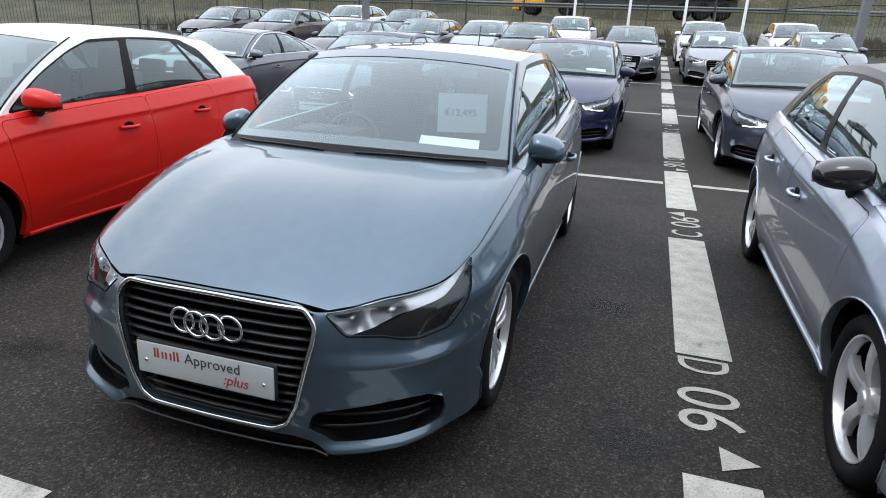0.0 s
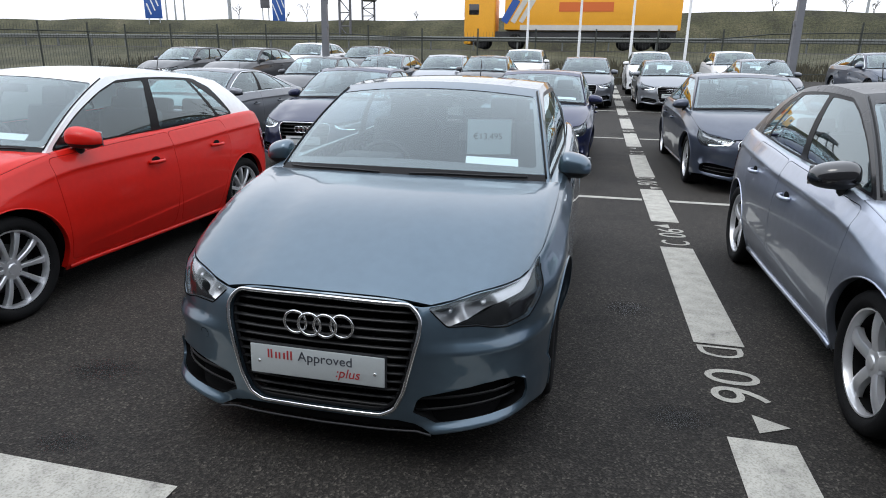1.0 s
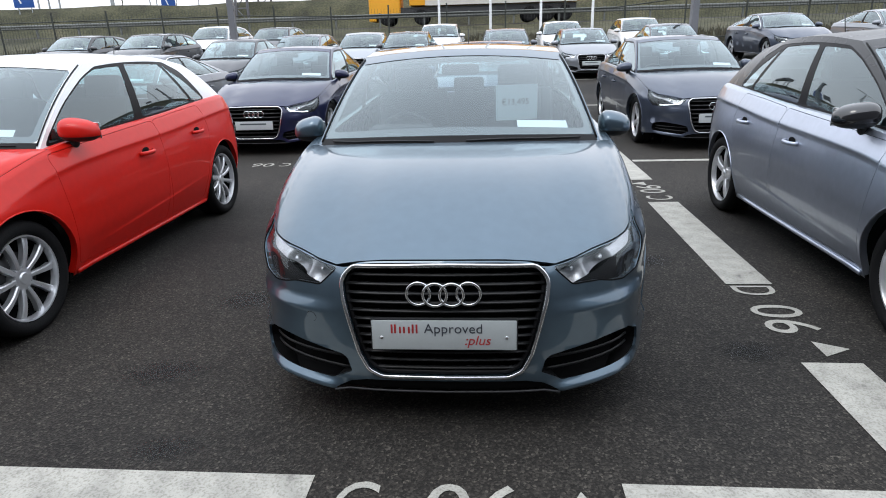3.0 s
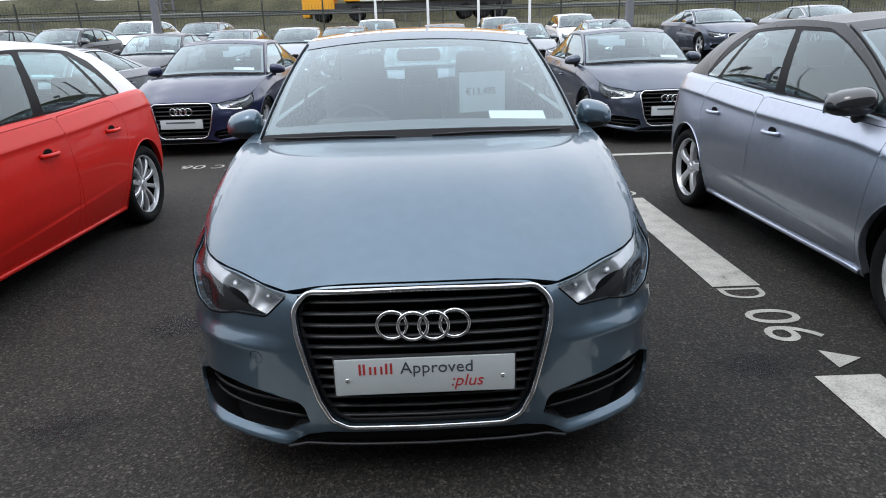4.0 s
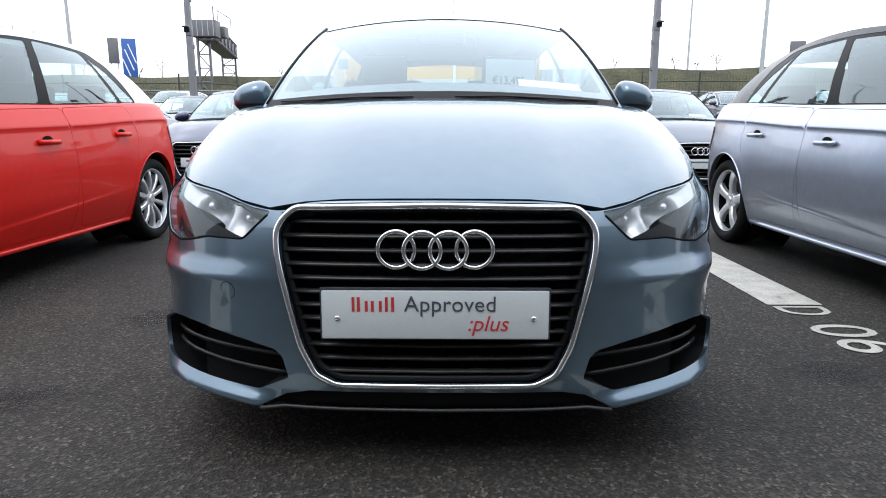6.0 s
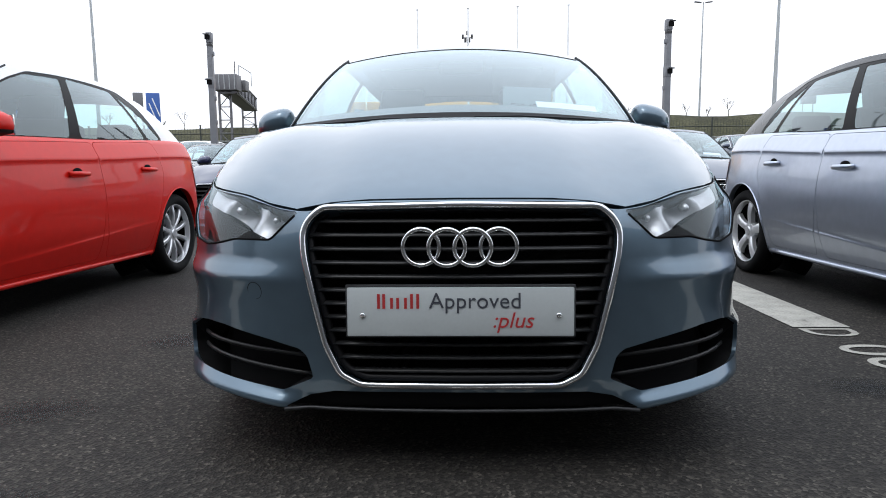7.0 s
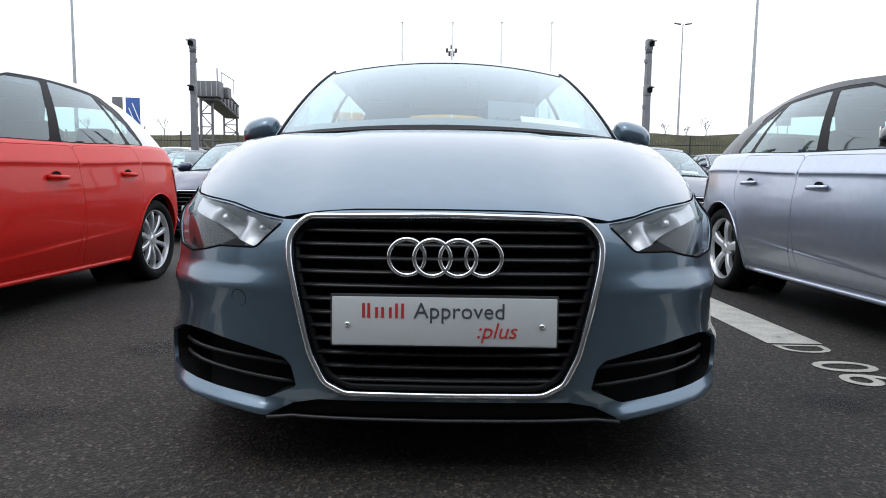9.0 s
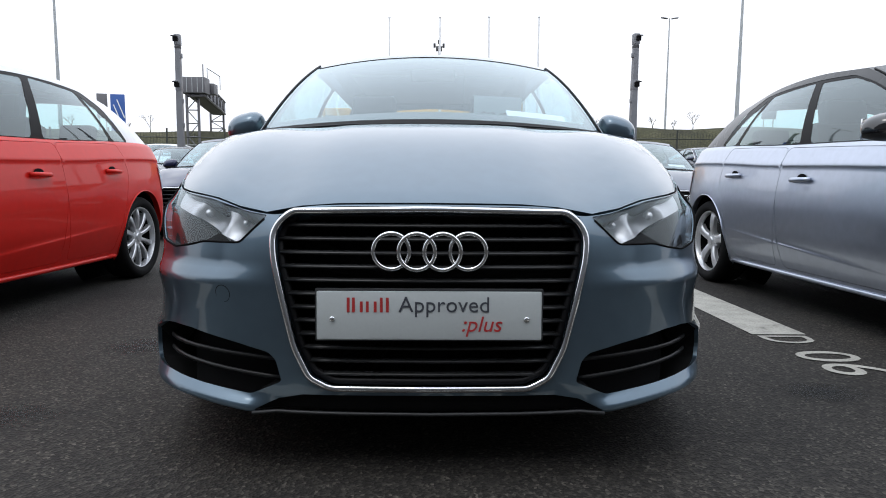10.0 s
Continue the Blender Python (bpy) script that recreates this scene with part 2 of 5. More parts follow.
class Sheet:
    """A curved sheet fn(points) -> places, cut into regions."""

    def __init__(self, fn, domain, loops, h, ridges=()):
        self.fn = fn
        self.v, self.f, self.reg, self.rings = split_sheet(domain, loops, h, ridges)

    def normals(self, uv):
        e = 0.006
        a = self.fn(uv + (e, 0)) - self.fn(uv - (e, 0))
        b = self.fn(uv + (0, e)) - self.fn(uv - (0, e))
        n = np.cross(a, b)
        ln = np.linalg.norm(n, axis=1)[:, None]
        ln[ln < 1e-12] = 1
        return n / ln

    def region(self, ids, off=0.0):
        f = self.f[np.isin(self.reg, ids)]
        use, inv = np.unique(f, return_inverse=True)
        uv = self.v[use]
        n = self.normals(uv)
        return self.fn(uv) + n * off, inv.reshape(-1, 3), n

    def skirt(self, i, d0, d1):
        """A strip along loop i from depth d0 to depth d1."""
        r = self.rings[i]
        n = self.normals(r)
        p = self.fn(r)
        k = len(r)
        verts = np.vstack([p + n * d0, p + n * d1])
        faces = [(j, (j + 1) % k, k + (j + 1) % k, k + j) for j in range(k)]
        return verts, np.array(faces)


def merge(pieces):
    """Joins (verts, faces, normals) pieces; None for normals asks for flat guesses."""
    vs, fs, ns, o = [], [], [], 0
    for v, f, n in pieces:
        vs.append(np.asarray(v, float))
        fs += [tuple(int(i) + o for i in q) for q in f]
        ns.append(n if n is not None else np.zeros((len(v), 3)))
        o += len(v)
    return np.vstack(vs), fs, np.vstack(ns)


def mirrored(v, f, n=None):
    s = np.array((-1, 1, 1.0))
    return np.asarray(v) * s, [tuple(reversed(q)) for q in f], None if n is None else n * s


def both(v, f, n=None):
    m = mirrored(v, f, n)
    return merge([(v, f, n), m])


# ---------------------------------------------------------------- cars
# length, width, height, axle base, front overhang, tyre radius, heights' scale,
# windscreen base, header, rear header, rear glass base (all as distances from the nose), side window splits
KINDS = {
    "three_door": dict(hh=1.373, L=3.955, W=1.74, H=1.440, wb=2.469, fo=0.80, r=0.300, kz=1.0, ya=1.02, yh=1.80, yr=3.42, yd=3.78, panes=[(0.022, 0.50), (0.555, 0.90)], doors=[(1.14, 2.55)]),
    "five_door": dict(hh=1.390, L=3.955, W=1.74, H=1.455, wb=2.469, fo=0.80, r=0.305, kz=1.0, ya=1.02, yh=1.80, yr=3.36, yd=3.72, panes=[(0.022, 0.385), (0.424, 0.735), (0.752, 0.83)], lean=.17, doors=[(1.14, 2.24), (2.25, 2.98)]),
    "saloon": dict(hh=1.40, L=4.456, W=1.796, H=1.455, wb=2.637, fo=0.86, r=0.315, kz=1.0, ya=1.20, yh=1.98, yr=3.25, yd=3.90, panes=[(0.022, 0.43), (0.48, 0.80), (0.815, 0.92)], doors=[(1.42, 2.42), (2.43, 3.20)]),
    "liftback": dict(hh=1.345, L=4.71, W=1.854, H=1.39, wb=2.81, fo=0.88, r=0.325, kz=0.99, ya=1.30, yh=2.08, yr=3.40, yd=4.38, panes=[(0.045, 0.40), (0.44, 0.76), (0.775, 0.90)], doors=[(1.48, 2.52), (2.53, 3.35)]),
    "estate": dict(hh=1.405, L=4.70, W=1.826, H=1.45, wb=2.80, fo=0.88, r=0.325, kz=1.0, ya=1.28, yh=2.05, yr=4.15, yd=4.52, panes=[(0.045, 0.34), (0.375, 0.62), (0.655, 0.90)], doors=[(1.48, 2.48), (2.49, 3.30)]),
    "suv": dict(hh=1.585, L=4.55, W=1.88, H=1.64, wb=2.75, fo=0.88, r=0.355, kz=1.17, ya=1.22, yh=1.92, yr=3.95, yd=4.38, panes=[(0.045, 0.36), (0.40, 0.68), (0.70, 0.91)], doors=[(1.42, 2.40), (2.41, 3.25)]),
}


def inset(loop, d):
    """The loop moved inwards by d at each corner (loops run anticlockwise)."""
    q = np.array(loop, float)
    a, b = q - np.roll(q, 1, 0), np.roll(q, -1, 0) - q
    na, nb = np.stack([-a[:, 1], a[:, 0]], 1), np.stack([-b[:, 1], b[:, 0]], 1)
    na /= np.linalg.norm(na, axis=1)[:, None] + 1e-12
    nb /= np.linalg.norm(nb, axis=1)[:, None] + 1e-12
    m = na + nb
    m /= np.maximum(0.4, np.sum(m * na, 1))[:, None]
    return q + m * d


def rounded(loop, r, k=4):
    """The loop with its corners rounded by about r."""
    q = np.array(loop, float)
    out = []
    for a, b, c in zip(np.roll(q, 1, 0), q, np.roll(q, -1, 0)):
        ra, rc = min(r, 0.45 * np.linalg.norm(a - b)), min(r, 0.45 * np.linalg.norm(c - b))
        p0, p1 = b + (a - b) / (np.linalg.norm(a - b) + 1e-9) * ra, b + (c - b) / (np.linalg.norm(c - b) + 1e-9) * rc
        for t in np.linspace(0, 1, k + 1):
            out.append((1 - t) ** 2 * p0 + 2 * t * (1 - t) * b + t ** 2 * p1)
    return np.array(out)


class Shape:
    """The curved skin of a car: nose at y = 0, tail at y = L, half of it for x > 0."""

    def __init__(self, k):
        self.k = k
        hw, L, kz = k["W"] / 2, k["L"], k["kz"]
        fk = k["fo"] / 0.80
        nose = [(0, 0), (.29, .010), (.50, .040), (.67, .095), (.80, .180), (.895, .32), (.952, .52), (.985, .80), (.996, 1.1)]
        tail = [(.985, .95), (.955, .5), (.90, .24), (.78, .09), (.52, .02), (.23, .002), (0, 0)]
        pts = [(x * hw, y * fk) for x, y in nose] + [(hw, 1.7 * fk), (hw, L - 1.5)] + [(x * hw, L - y) for x, y in tail]
        c = curve(pts, 900)
        c[0, 0] = c[-1, 0] = 0.0
        ds = np.linalg.norm(np.diff(c, axis=0), axis=1)
        self.s = np.concatenate([[0], np.cumsum(ds)])
        self.S, self.c = self.s[-1], c
        t = np.gradient(c, self.s, axis=0)
        t /= np.linalg.norm(t, axis=1)[:, None]
        self.n = np.stack([t[:, 1], -t[:, 0]], 1)
        self.front_x = lambda x: np.interp(x, c[:300, 0], self.s[:300])
        self.side_y = lambda y: np.interp(y, c[:, 1], self.s)
        self.rear_x = lambda x: np.interp(-x, -c[-300:, 0], self.s[-300:])
        z = lambda rows: table([(a * kz, b) for a, b in rows])
        self.df = z([(.10, .14), (.135, .06), (.16, .020), (.19, .005), (.225, .0), (.28, .0), (.38, .0), (.47, .002), (.53, .008), (.58, .02), (.62, .035), (.66, .055), (.70, .085), (.80, .2)])
        self.dside = z([(.10, .15), (.15, .112), (.19, .080), (.22, .069), (.27, .051), (.34, .028), (.42, .009), (.50, .003), (.58, .0), (.66, .004), (.74, .013), (.79, .021), (.812, .0238), (.822, .0215), (.829, .0208), (.840, .0245), (.86, .033), (.92, .060), (1.02, .100), (1.2, .17)])
        self.dplain = z([(.10, .14), (.15, .10), (.19, .058), (.22, .042), (.27, .030), (.34, .022), (.42, .017), (.52, .014), (.62, .012), (.70, .011), (.76, .012), (.80, .016), (.83, .023), (.86, .036), (.92, .060), (1.02, .100), (1.2, .17)])
        self.dr = z([(.10, .2), (.16, .10), (.22, .03), (.28, .004), (.42, .0), (.55, .004), (.60, .03), (.70, .045), (.80, .06), (.90, .09), (1.0, .13), (1.2, .2)])
        fx, sy, rx = self.front_x, self.side_y, self.rear_x
        yd, ya = k["yd"], k["ya"]
        self.deck = L - yd > 0.25
        rows = [(0, .670), (fx(.25 * hw), .668), (fx(.36 * hw), .662), (fx(.405 * hw), .648), (fx(.46 * hw), .644), (fx(.56 * hw), .655), (fx(.70 * hw), .682), (sy(.30 * fk), .702), (sy(.40 * fk), .726), (sy(.50 * fk), .750), (sy(.80 * fk), .834), (sy(ya + .16), .914), (sy(ya + .6), .943), (sy(2.4), .968)]
        if self.deck:
            rows += [(sy(yd - .5), .995), (sy(yd), .99), (sy(L - .30), .985), (rx(.6 * hw), .99), (self.S, .995)]
        else:
            rows += [(sy(3.0 * L / 3.95), 1.0), (sy(L - .45), 1.015), (sy(L - .2), 1.0), (rx(.6 * hw), .975), (self.S, .97)]
        self.zt = table([(a, b * kz) for a, b in rows])
        self.zb = table([(0, .170), (fx(.42 * hw), .172), (fx(.50 * hw), .177), (fx(.70 * hw), .204), (sy(.20), .215), (sy(.31), .207), (sy(.42), .196), (sy(.6), .19), (sy(1.2), .19), (sy(L - 1.0), .20), (sy(L - .3), .22), (self.S, .22)])

    def band(self, uv):
        s, z = uv[:, 0], uv[:, 1]
        sg = np.where((s < 0) | (s > self.S), -1.0, 1.0)
        q = np.where(s < 0, -s, np.where(s > self.S, 2 * self.S - s, s))
        cx, cy = np.interp(q, self.s, self.c[:, 0]), np.interp(q, self.s, self.c[:, 1])
        nx, ny = np.interp(q, self.s, self.n[:, 0]), np.interp(q, self.s, self.n[:, 1])
        ln = np.sqrt(nx ** 2 + ny ** 2)
        nx, ny = nx / ln, ny / ln
        wf, ws, wr = np.where(ny < 0, ny ** 2, 0), nx ** 2, np.where(ny > 0, ny ** 2, 0)
        lift = np.clip((z - .45) / .25, 0, 1)
        zl = z + lift * np.clip(.945 * self.k["kz"] - self.zt(q), -.1, .2)
        front = np.clip((cy - .75) / .5, 0, 1)
        ds = (self.dside(zl) * front + self.dplain(zl) * (1 - front)) * np.where(z < .34 * self.k["kz"], np.clip((cy - .30) / .55, .12, 1), 1.0)
        d = wf * self.df(z) + ws * ds + wr * self.dr(z)
        zc = .305 + .075 * (cy - 1.2)              # a crease that climbs along the lower doors
        g = np.clip((z - zc) / .012, 0, 1) * np.exp(-np.maximum(0, z - zc - .012) / .12) * np.clip((cy - 1.2) / .8, 0, 1) * np.clip((self.k["L"] - .95 - cy) / .8, 0, 1)
        d = d + .006 * ws * g
        r = .014 + .016 * np.clip((cy - .5) / .3, 0, 1)
        over = np.clip((z - (self.zt(q) - r)) / r, 0, 0.98)
        d = d + r * 0.5 * (1 - np.sqrt(1 - over ** 2))
        fl = np.zeros_like(s)                      # a swelling over each wheel
        for yw in (self.k["fo"], self.k["fo"] + self.k["wb"]):
            dist = np.sqrt((cy - yw) ** 2 + (z - self.k["r"]) ** 2)
            fl = fl + 0.006 * np.exp(-((dist - self.k["r"] - 0.05) / 0.10) ** 2) * ws
        step = lambda a, b: (lambda t: t * t * (3 - 2 * t))(np.clip((z / self.k["kz"] - a) / (b - a), 0, 1))
        out = np.clip((np.abs(cx) / self.k["W"] * 1.74 - .36) / .16, 0, 1) * np.clip((.54 - cy) / .32, 0, 1) * np.where(ny < 0, 1, 0)
        d = d - fl + out * (.024 * step(.472, .535) + .012 * step(.35, .42) * (1 - step(.42, .49)) )
        d = d - .030 * np.clip((np.abs(cx) - .37) / .06, 0, 1) * np.clip((.27 - cy) / .15, 0, 1) * np.where(ny < 0, 1, 0) * (1 - np.clip((z - self.zb(q) - .008) / .030, 0, 1))
        return np.stack([sg * (cx - nx * d), cy - ny * d, z], 1)

    def edge(self, s):
        """The top edge of the lower body."""
        s = np.asarray(s, float)
        return self.band(np.stack([s, self.zt(s)], 1))

    def screen_base(self, x):
        """The foot of the windscreen over x from 0 to the pillar."""
        a = self.apil()
        u = np.abs(x) / a[0]
        y = self.k["ya"] + (a[1] - self.k["ya"]) * u ** 2
        z = a[2] + 0.028 * (1 - u ** 2)
        return np.stack([x, y, z], 1)

    def apil(self):
        sa = self.side_y(self.k["ya"] + 0.16)
        p = self.edge([sa])[0]
        return np.array((p[0] - 0.055, p[1] + 0.01, p[2] - 0.004))

    def dpil(self):
        sd = self.side_y(self.k["yd"] - (0.05 if not self.deck else 0.12))
        p = self.edge([sd])[0]
        return np.array((p[0] - 0.016, p[1], p[2] + 0.002))

    def bonnet(self, uv):
        a, b = uv[:, 0] / 1.0, np.clip(uv[:, 1] / 1.0, -0.05, 1.05)
        sg = np.where(a < 0, -1.0, 1.0)
        a = np.clip(np.abs(a), 0, 1)
        sa = self.side_y(self.k["ya"] + 0.16)
        q = a ** 0.9 * sa
        E = self.edge(q)
        xe = self.edge([sa])[0][0]
        T = self.screen_base(E[:, 0] * (self.apil()[0] / xe))
        T[:, 2] += 0.004
        run = np.clip((T[:, 1] - E[:, 1]) / 1.0, 0, 2)
        bl = b[:, None]
        P = E + (T - E) * bl
        P[:, 2] += run * (0.062 * 4 * b * (1 - b) * (1 - 0.25 * b) + 0.03 * np.sin(np.pi * np.clip(b, 0, 1)) ** 2 * (1 - a ** 2)) + 0.004 * np.sqrt(np.clip(b, 0, 0.06) / 0.06)
        P[:, 0] *= sg
        return P

    def header(self, u):
        k = self.k
        hw = k["W"] / 2
        x = u * 0.68 * hw
        y = k["yh"] + 0.13 * u ** 2
        z = k["hh"] - 0.038 * u ** 2
        return np.stack([x, y, z], 1)

    def rail(self, v):
        """The roof's edge, from the header's corner back to the rear header's corner."""
        k = self.k
        h, r = self.header(np.array([1.0]))[0], self.rear_header(np.array([1.0]))[0]
        m = h + (r - h) * 0.5
        q = curve([h, (m[0] + 0.026, h[1] + (r[1] - h[1]) * .3, h[2] + 0.030), (m[0] + 0.024, h[1] + (r[1] - h[1]) * .62, h[2] + 0.014), r], 200)
        t = np.linspace(0, 1, len(q))
        return np.stack([np.interp(v, t, q[:, i]) for i in range(3)], 1)

    def rear_header(self, u):
        k = self.k
        hw = k["W"] / 2
        zr = 1.335 if not self.deck else 1.325
        return np.stack([u * 0.635 * hw, k["yr"] - 0.10 * u ** 2 + 0.04, k["hh"] - (1.372 - zr) - 0.055 * u ** 2], 1)

    def screen(self, uv):
        u, v = uv[:, 0] / 0.7, uv[:, 1] / 0.9
        B = self.screen_base(u * self.apil()[0])
        T = self.header(u)
        w = (4 * v * (1 - v))[:, None]
        bulge = np.array((0, -0.5, 0.85)) * (0.045 * np.clip(1 - u ** 2, 0, 1) + 0.035 * np.clip(u ** 2, 0, 1))[:, None]
        return B + (T - B) * v[:, None] + w * bulge

    def side(self, uv):
        k = self.k
        u, v = uv[:, 0] / 2.2, uv[:, 1] / 0.42
        a, d = self.apil(), self.dpil()
        uc = np.clip(u, 0, 1)
        s = self.side_y(a[1] - 0.01) + (self.side_y(d[1]) - self.side_y(a[1] - 0.01)) * uc
        B = self.edge(s)
        B[:, 0] -= 0.022 + (0.016 - 0.022) * uc
        B[:, 2] += 0.003
        B = B + (a - self.side0()[0])[None] * (1 - uc)[:, None] + (d - self.side0()[1])[None] * uc[:, None]
        B[:, 1] += (u - uc) * 2.2
        T = self.rail(uc)
        T[:, 1] += (u - uc) * 2.0
        w = 4 * v * (1 - v)
        bul = np.zeros_like(B)
        bul[:, 0] = 0.035 * np.sin(np.pi * uc)
        bul += np.array((0, -0.5, 0.85)) * (0.035 * (1 - uc) ** 3)[:, None]
        bul += np.array((0, 0.4, 0.6)) * (0.03 * uc ** 3)[:, None]
        return B + (T - B) * v[:, None] + w[:, None] * bul

    def side0(self):
        a, d = self.apil(), self.dpil()
        p = self.edge([self.side_y(a[1] - 0.01), self.side_y(d[1])])
        p[0, 0] -= 0.022
        p[1, 0] -= 0.016
        p[:, 2] += 0.003
        return p

    def roof(self, uv):
        u, v = uv[:, 0] / 0.6, uv[:, 1] / 1.6
        vc = np.clip(v, 0, 1)
        T = self.rail(vc)
        h0, r0 = self.header(np.zeros(1))[0], self.rear_header(np.zeros(1))[0]
        cy = h0[1] + (r0[1] - h0[1]) * vc
        cz = h0[2] + (r0[2] - h0[2]) * vc ** 2 + (self.k["H"] - h0[2]) * 2.6 * vc * (1 - vc) * (1 - 0.45 * vc)
        x = T[:, 0] * u
        y = cy + (T[:, 1] - cy) * u ** 2 + (v - vc) * 1.6
        z = cz + (T[:, 2] - cz) * u ** 2
        return np.stack([x, y, z], 1)

    def rear_base(self, u):
        d = self.dpil()
        yc = self.k["yd"] + (0.02 if self.deck else 0.06)
        dz = 0.03 if self.deck else -0.02
        return np.stack([u * d[0], yc + (d[1] - yc) * u ** 2, d[2] + dz * (1 - u ** 2)], 1)

    def rear(self, uv):
        u, v = -uv[:, 0] / 0.7, uv[:, 1] / 0.6
        B, T = self.rear_base(u), self.rear_header(u)
        w = (4 * v * (1 - v))[:, None]
        bul = np.array((0, 0.45, 0.6)) * (0.035 * np.clip(1 - u ** 2, 0, 1))[:, None] + np.array((0, 0.4, 0.6)) * (0.03 * np.clip(np.abs(u), 0, 1) ** 3)[:, None]
        return B + (T - B) * v[:, None] + w * bul

    def boot(self, uv):
        u, v = uv[:, 0] / 0.7, uv[:, 1] / 0.5
        sg = np.where(u < 0, -1.0, 1.0)
        a = np.clip(np.abs(u), 0, 1)
        sd = self.side_y(self.dpil()[1])
        q = self.S - a * (self.S - sd)
        E = self.edge(q)
        xe = self.edge([sd])[0][0]
        F = self.rear_base(E[:, 0] / xe)
        vc = np.clip(v, -0.05, 1.05)[:, None]
        P = F + (E - F) * vc
        P[:, 2] += 0.02 * 4 * vc[:, 0] * (1 - vc[:, 0]) * (1 - a ** 3)
        P[:, 0] *= sg
        return P


def rim_mesh(kind, r):
    """An alloy rim of outer radius r, its face towards +x."""
    prof = [(r, -.07), (r * 1.0, .075), (r * .985, .088), (r * .955, .086), (r * .93, .070), (r * .915, .03), (r * .90, -.07)]
    v, f = lathe(prof, 40)
    pieces = [(v, f, None)]
    n, w0, w1, twin = {"ten": (10, .030, .040, 0), "five": (5, .060, .085, 0), "twin": (5, .030, .038, .13), "plain": (5, .05, .08, 0), "turbine": (10, .027, .042, 0)}[kind]
    for i in range(n):
        for side in ((-1, 1) if twin else (0,)):
            bm = bmesh.new()
            sec = []
            for t in np.linspace(0, 1, 7):
                rad = 0.045 + (r * .945 - 0.045) * t
                w = (w0 + (w1 - w0) * t) / 2 * (1.0 if twin else (0.8 + 0.6 * (t - .45) ** 2))
                out = 0.060 + 0.018 * math.sin(math.pi * t * .8) - .004 * t
                sec.append([bm.verts.new((out - dx, y0 + side * (0.012 + twin * .28 * t), rad)) for dx, y0 in ((.034, -w), (.006, -w), (0, -w * .65), (0, w * .65), (.006, w), (.034, w))])
            for a, b in zip(sec, sec[1:]):
                for j in range(6):
                    bm.faces.new((a[j], b[j], b[(j + 1) % 6], a[(j + 1) % 6]))
            bm.faces.new(sec[0]), bm.faces.new(reversed(sec[-1]))
            bmesh.ops.recalc_face_normals(bm, faces=bm.faces)
            bmesh.ops.transform(bm, matrix=Matrix.Rotation(2 * math.pi * i / n, 4, "X"), verts=bm.verts)
            bm.verts.index_update()
            pieces.append(([tuple(q.co) for q in bm.verts], [[q.index for q in p.verts] for p in bm.faces], None))
            bm.free()
    v, f = lathe([(0.0, .072), (.028, .070), (.034, .064), (.062, .060), (.068, .045), (.070, .0), (.0, .0)], 24)
    pieces.append((v, f, None))
    return merge(pieces)


WHEELS = {}


def wheel(parent, kind, r, x, y, turn):
    """A wheel > tyre, rim, brake_disc; its face looks to +x, or to -x when turned."""
    if (kind, r) not in WHEELS:
        rr = r * 0.755
        v, f = lathe([(rr, -.085), (rr + .012, -.098), (r * .86, -.106), (r * .955, -.098), (r * .992, -.080), (r, -.05), (r * 1.0, -.012), (r * .978, -.008), (r * .978, .008), (r, .012), (r, .05), (r * .992, .080), (r * .955, .098), (r * .86, .106), (rr + .012, .098), (rr, .085)], 48)
        t = mesh_object("tyre", v, f, RUBBER)
        v, f, _ = rim_mesh(kind, rr)
        m = mesh_object("rim", v, f, SATIN)
        m.data.set_sharp_from_angle(angle=radians(35))
        v, f = lathe([(.0, .02), (r * .46, .02), (r * .46, .0), (.0, .0)], 32)
        d = mesh_object("brake_disc", v, f, MID_METAL)
        # a near-black disc and barrel added to paint the shade between the spokes
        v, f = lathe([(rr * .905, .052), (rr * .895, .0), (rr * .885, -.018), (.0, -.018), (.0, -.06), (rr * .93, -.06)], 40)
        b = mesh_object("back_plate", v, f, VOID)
        WHEELS[kind, r] = [o.data for o in (t, m, d, b)]
        for o in (t, m, d, b):
            bpy.data.objects.remove(o)
    w = new("wheel")
    w.parent = parent
    w.matrix_basis = pose(x, y, r, random.uniform(0, 360) if not turn else random.uniform(0, 360), 0, 180 if turn else 0)
    for nm, me in zip(("tyre", "rim", "brake_disc", "back_plate"), WHEELS[kind, r]):
        o = new(nm, me)
        o.parent = w
    return w


MID_METAL = material("brake_steel", (0.07, 0.07, 0.072), 0.55, 0.8, vary=0.1, scale=40)


def sphere_bm(m, seg=20, rings=12):
    bm = bmesh.new()
    bmesh.ops.create_uvsphere(bm, u_segments=seg, v_segments=rings, radius=1.0, matrix=m)
    return bm


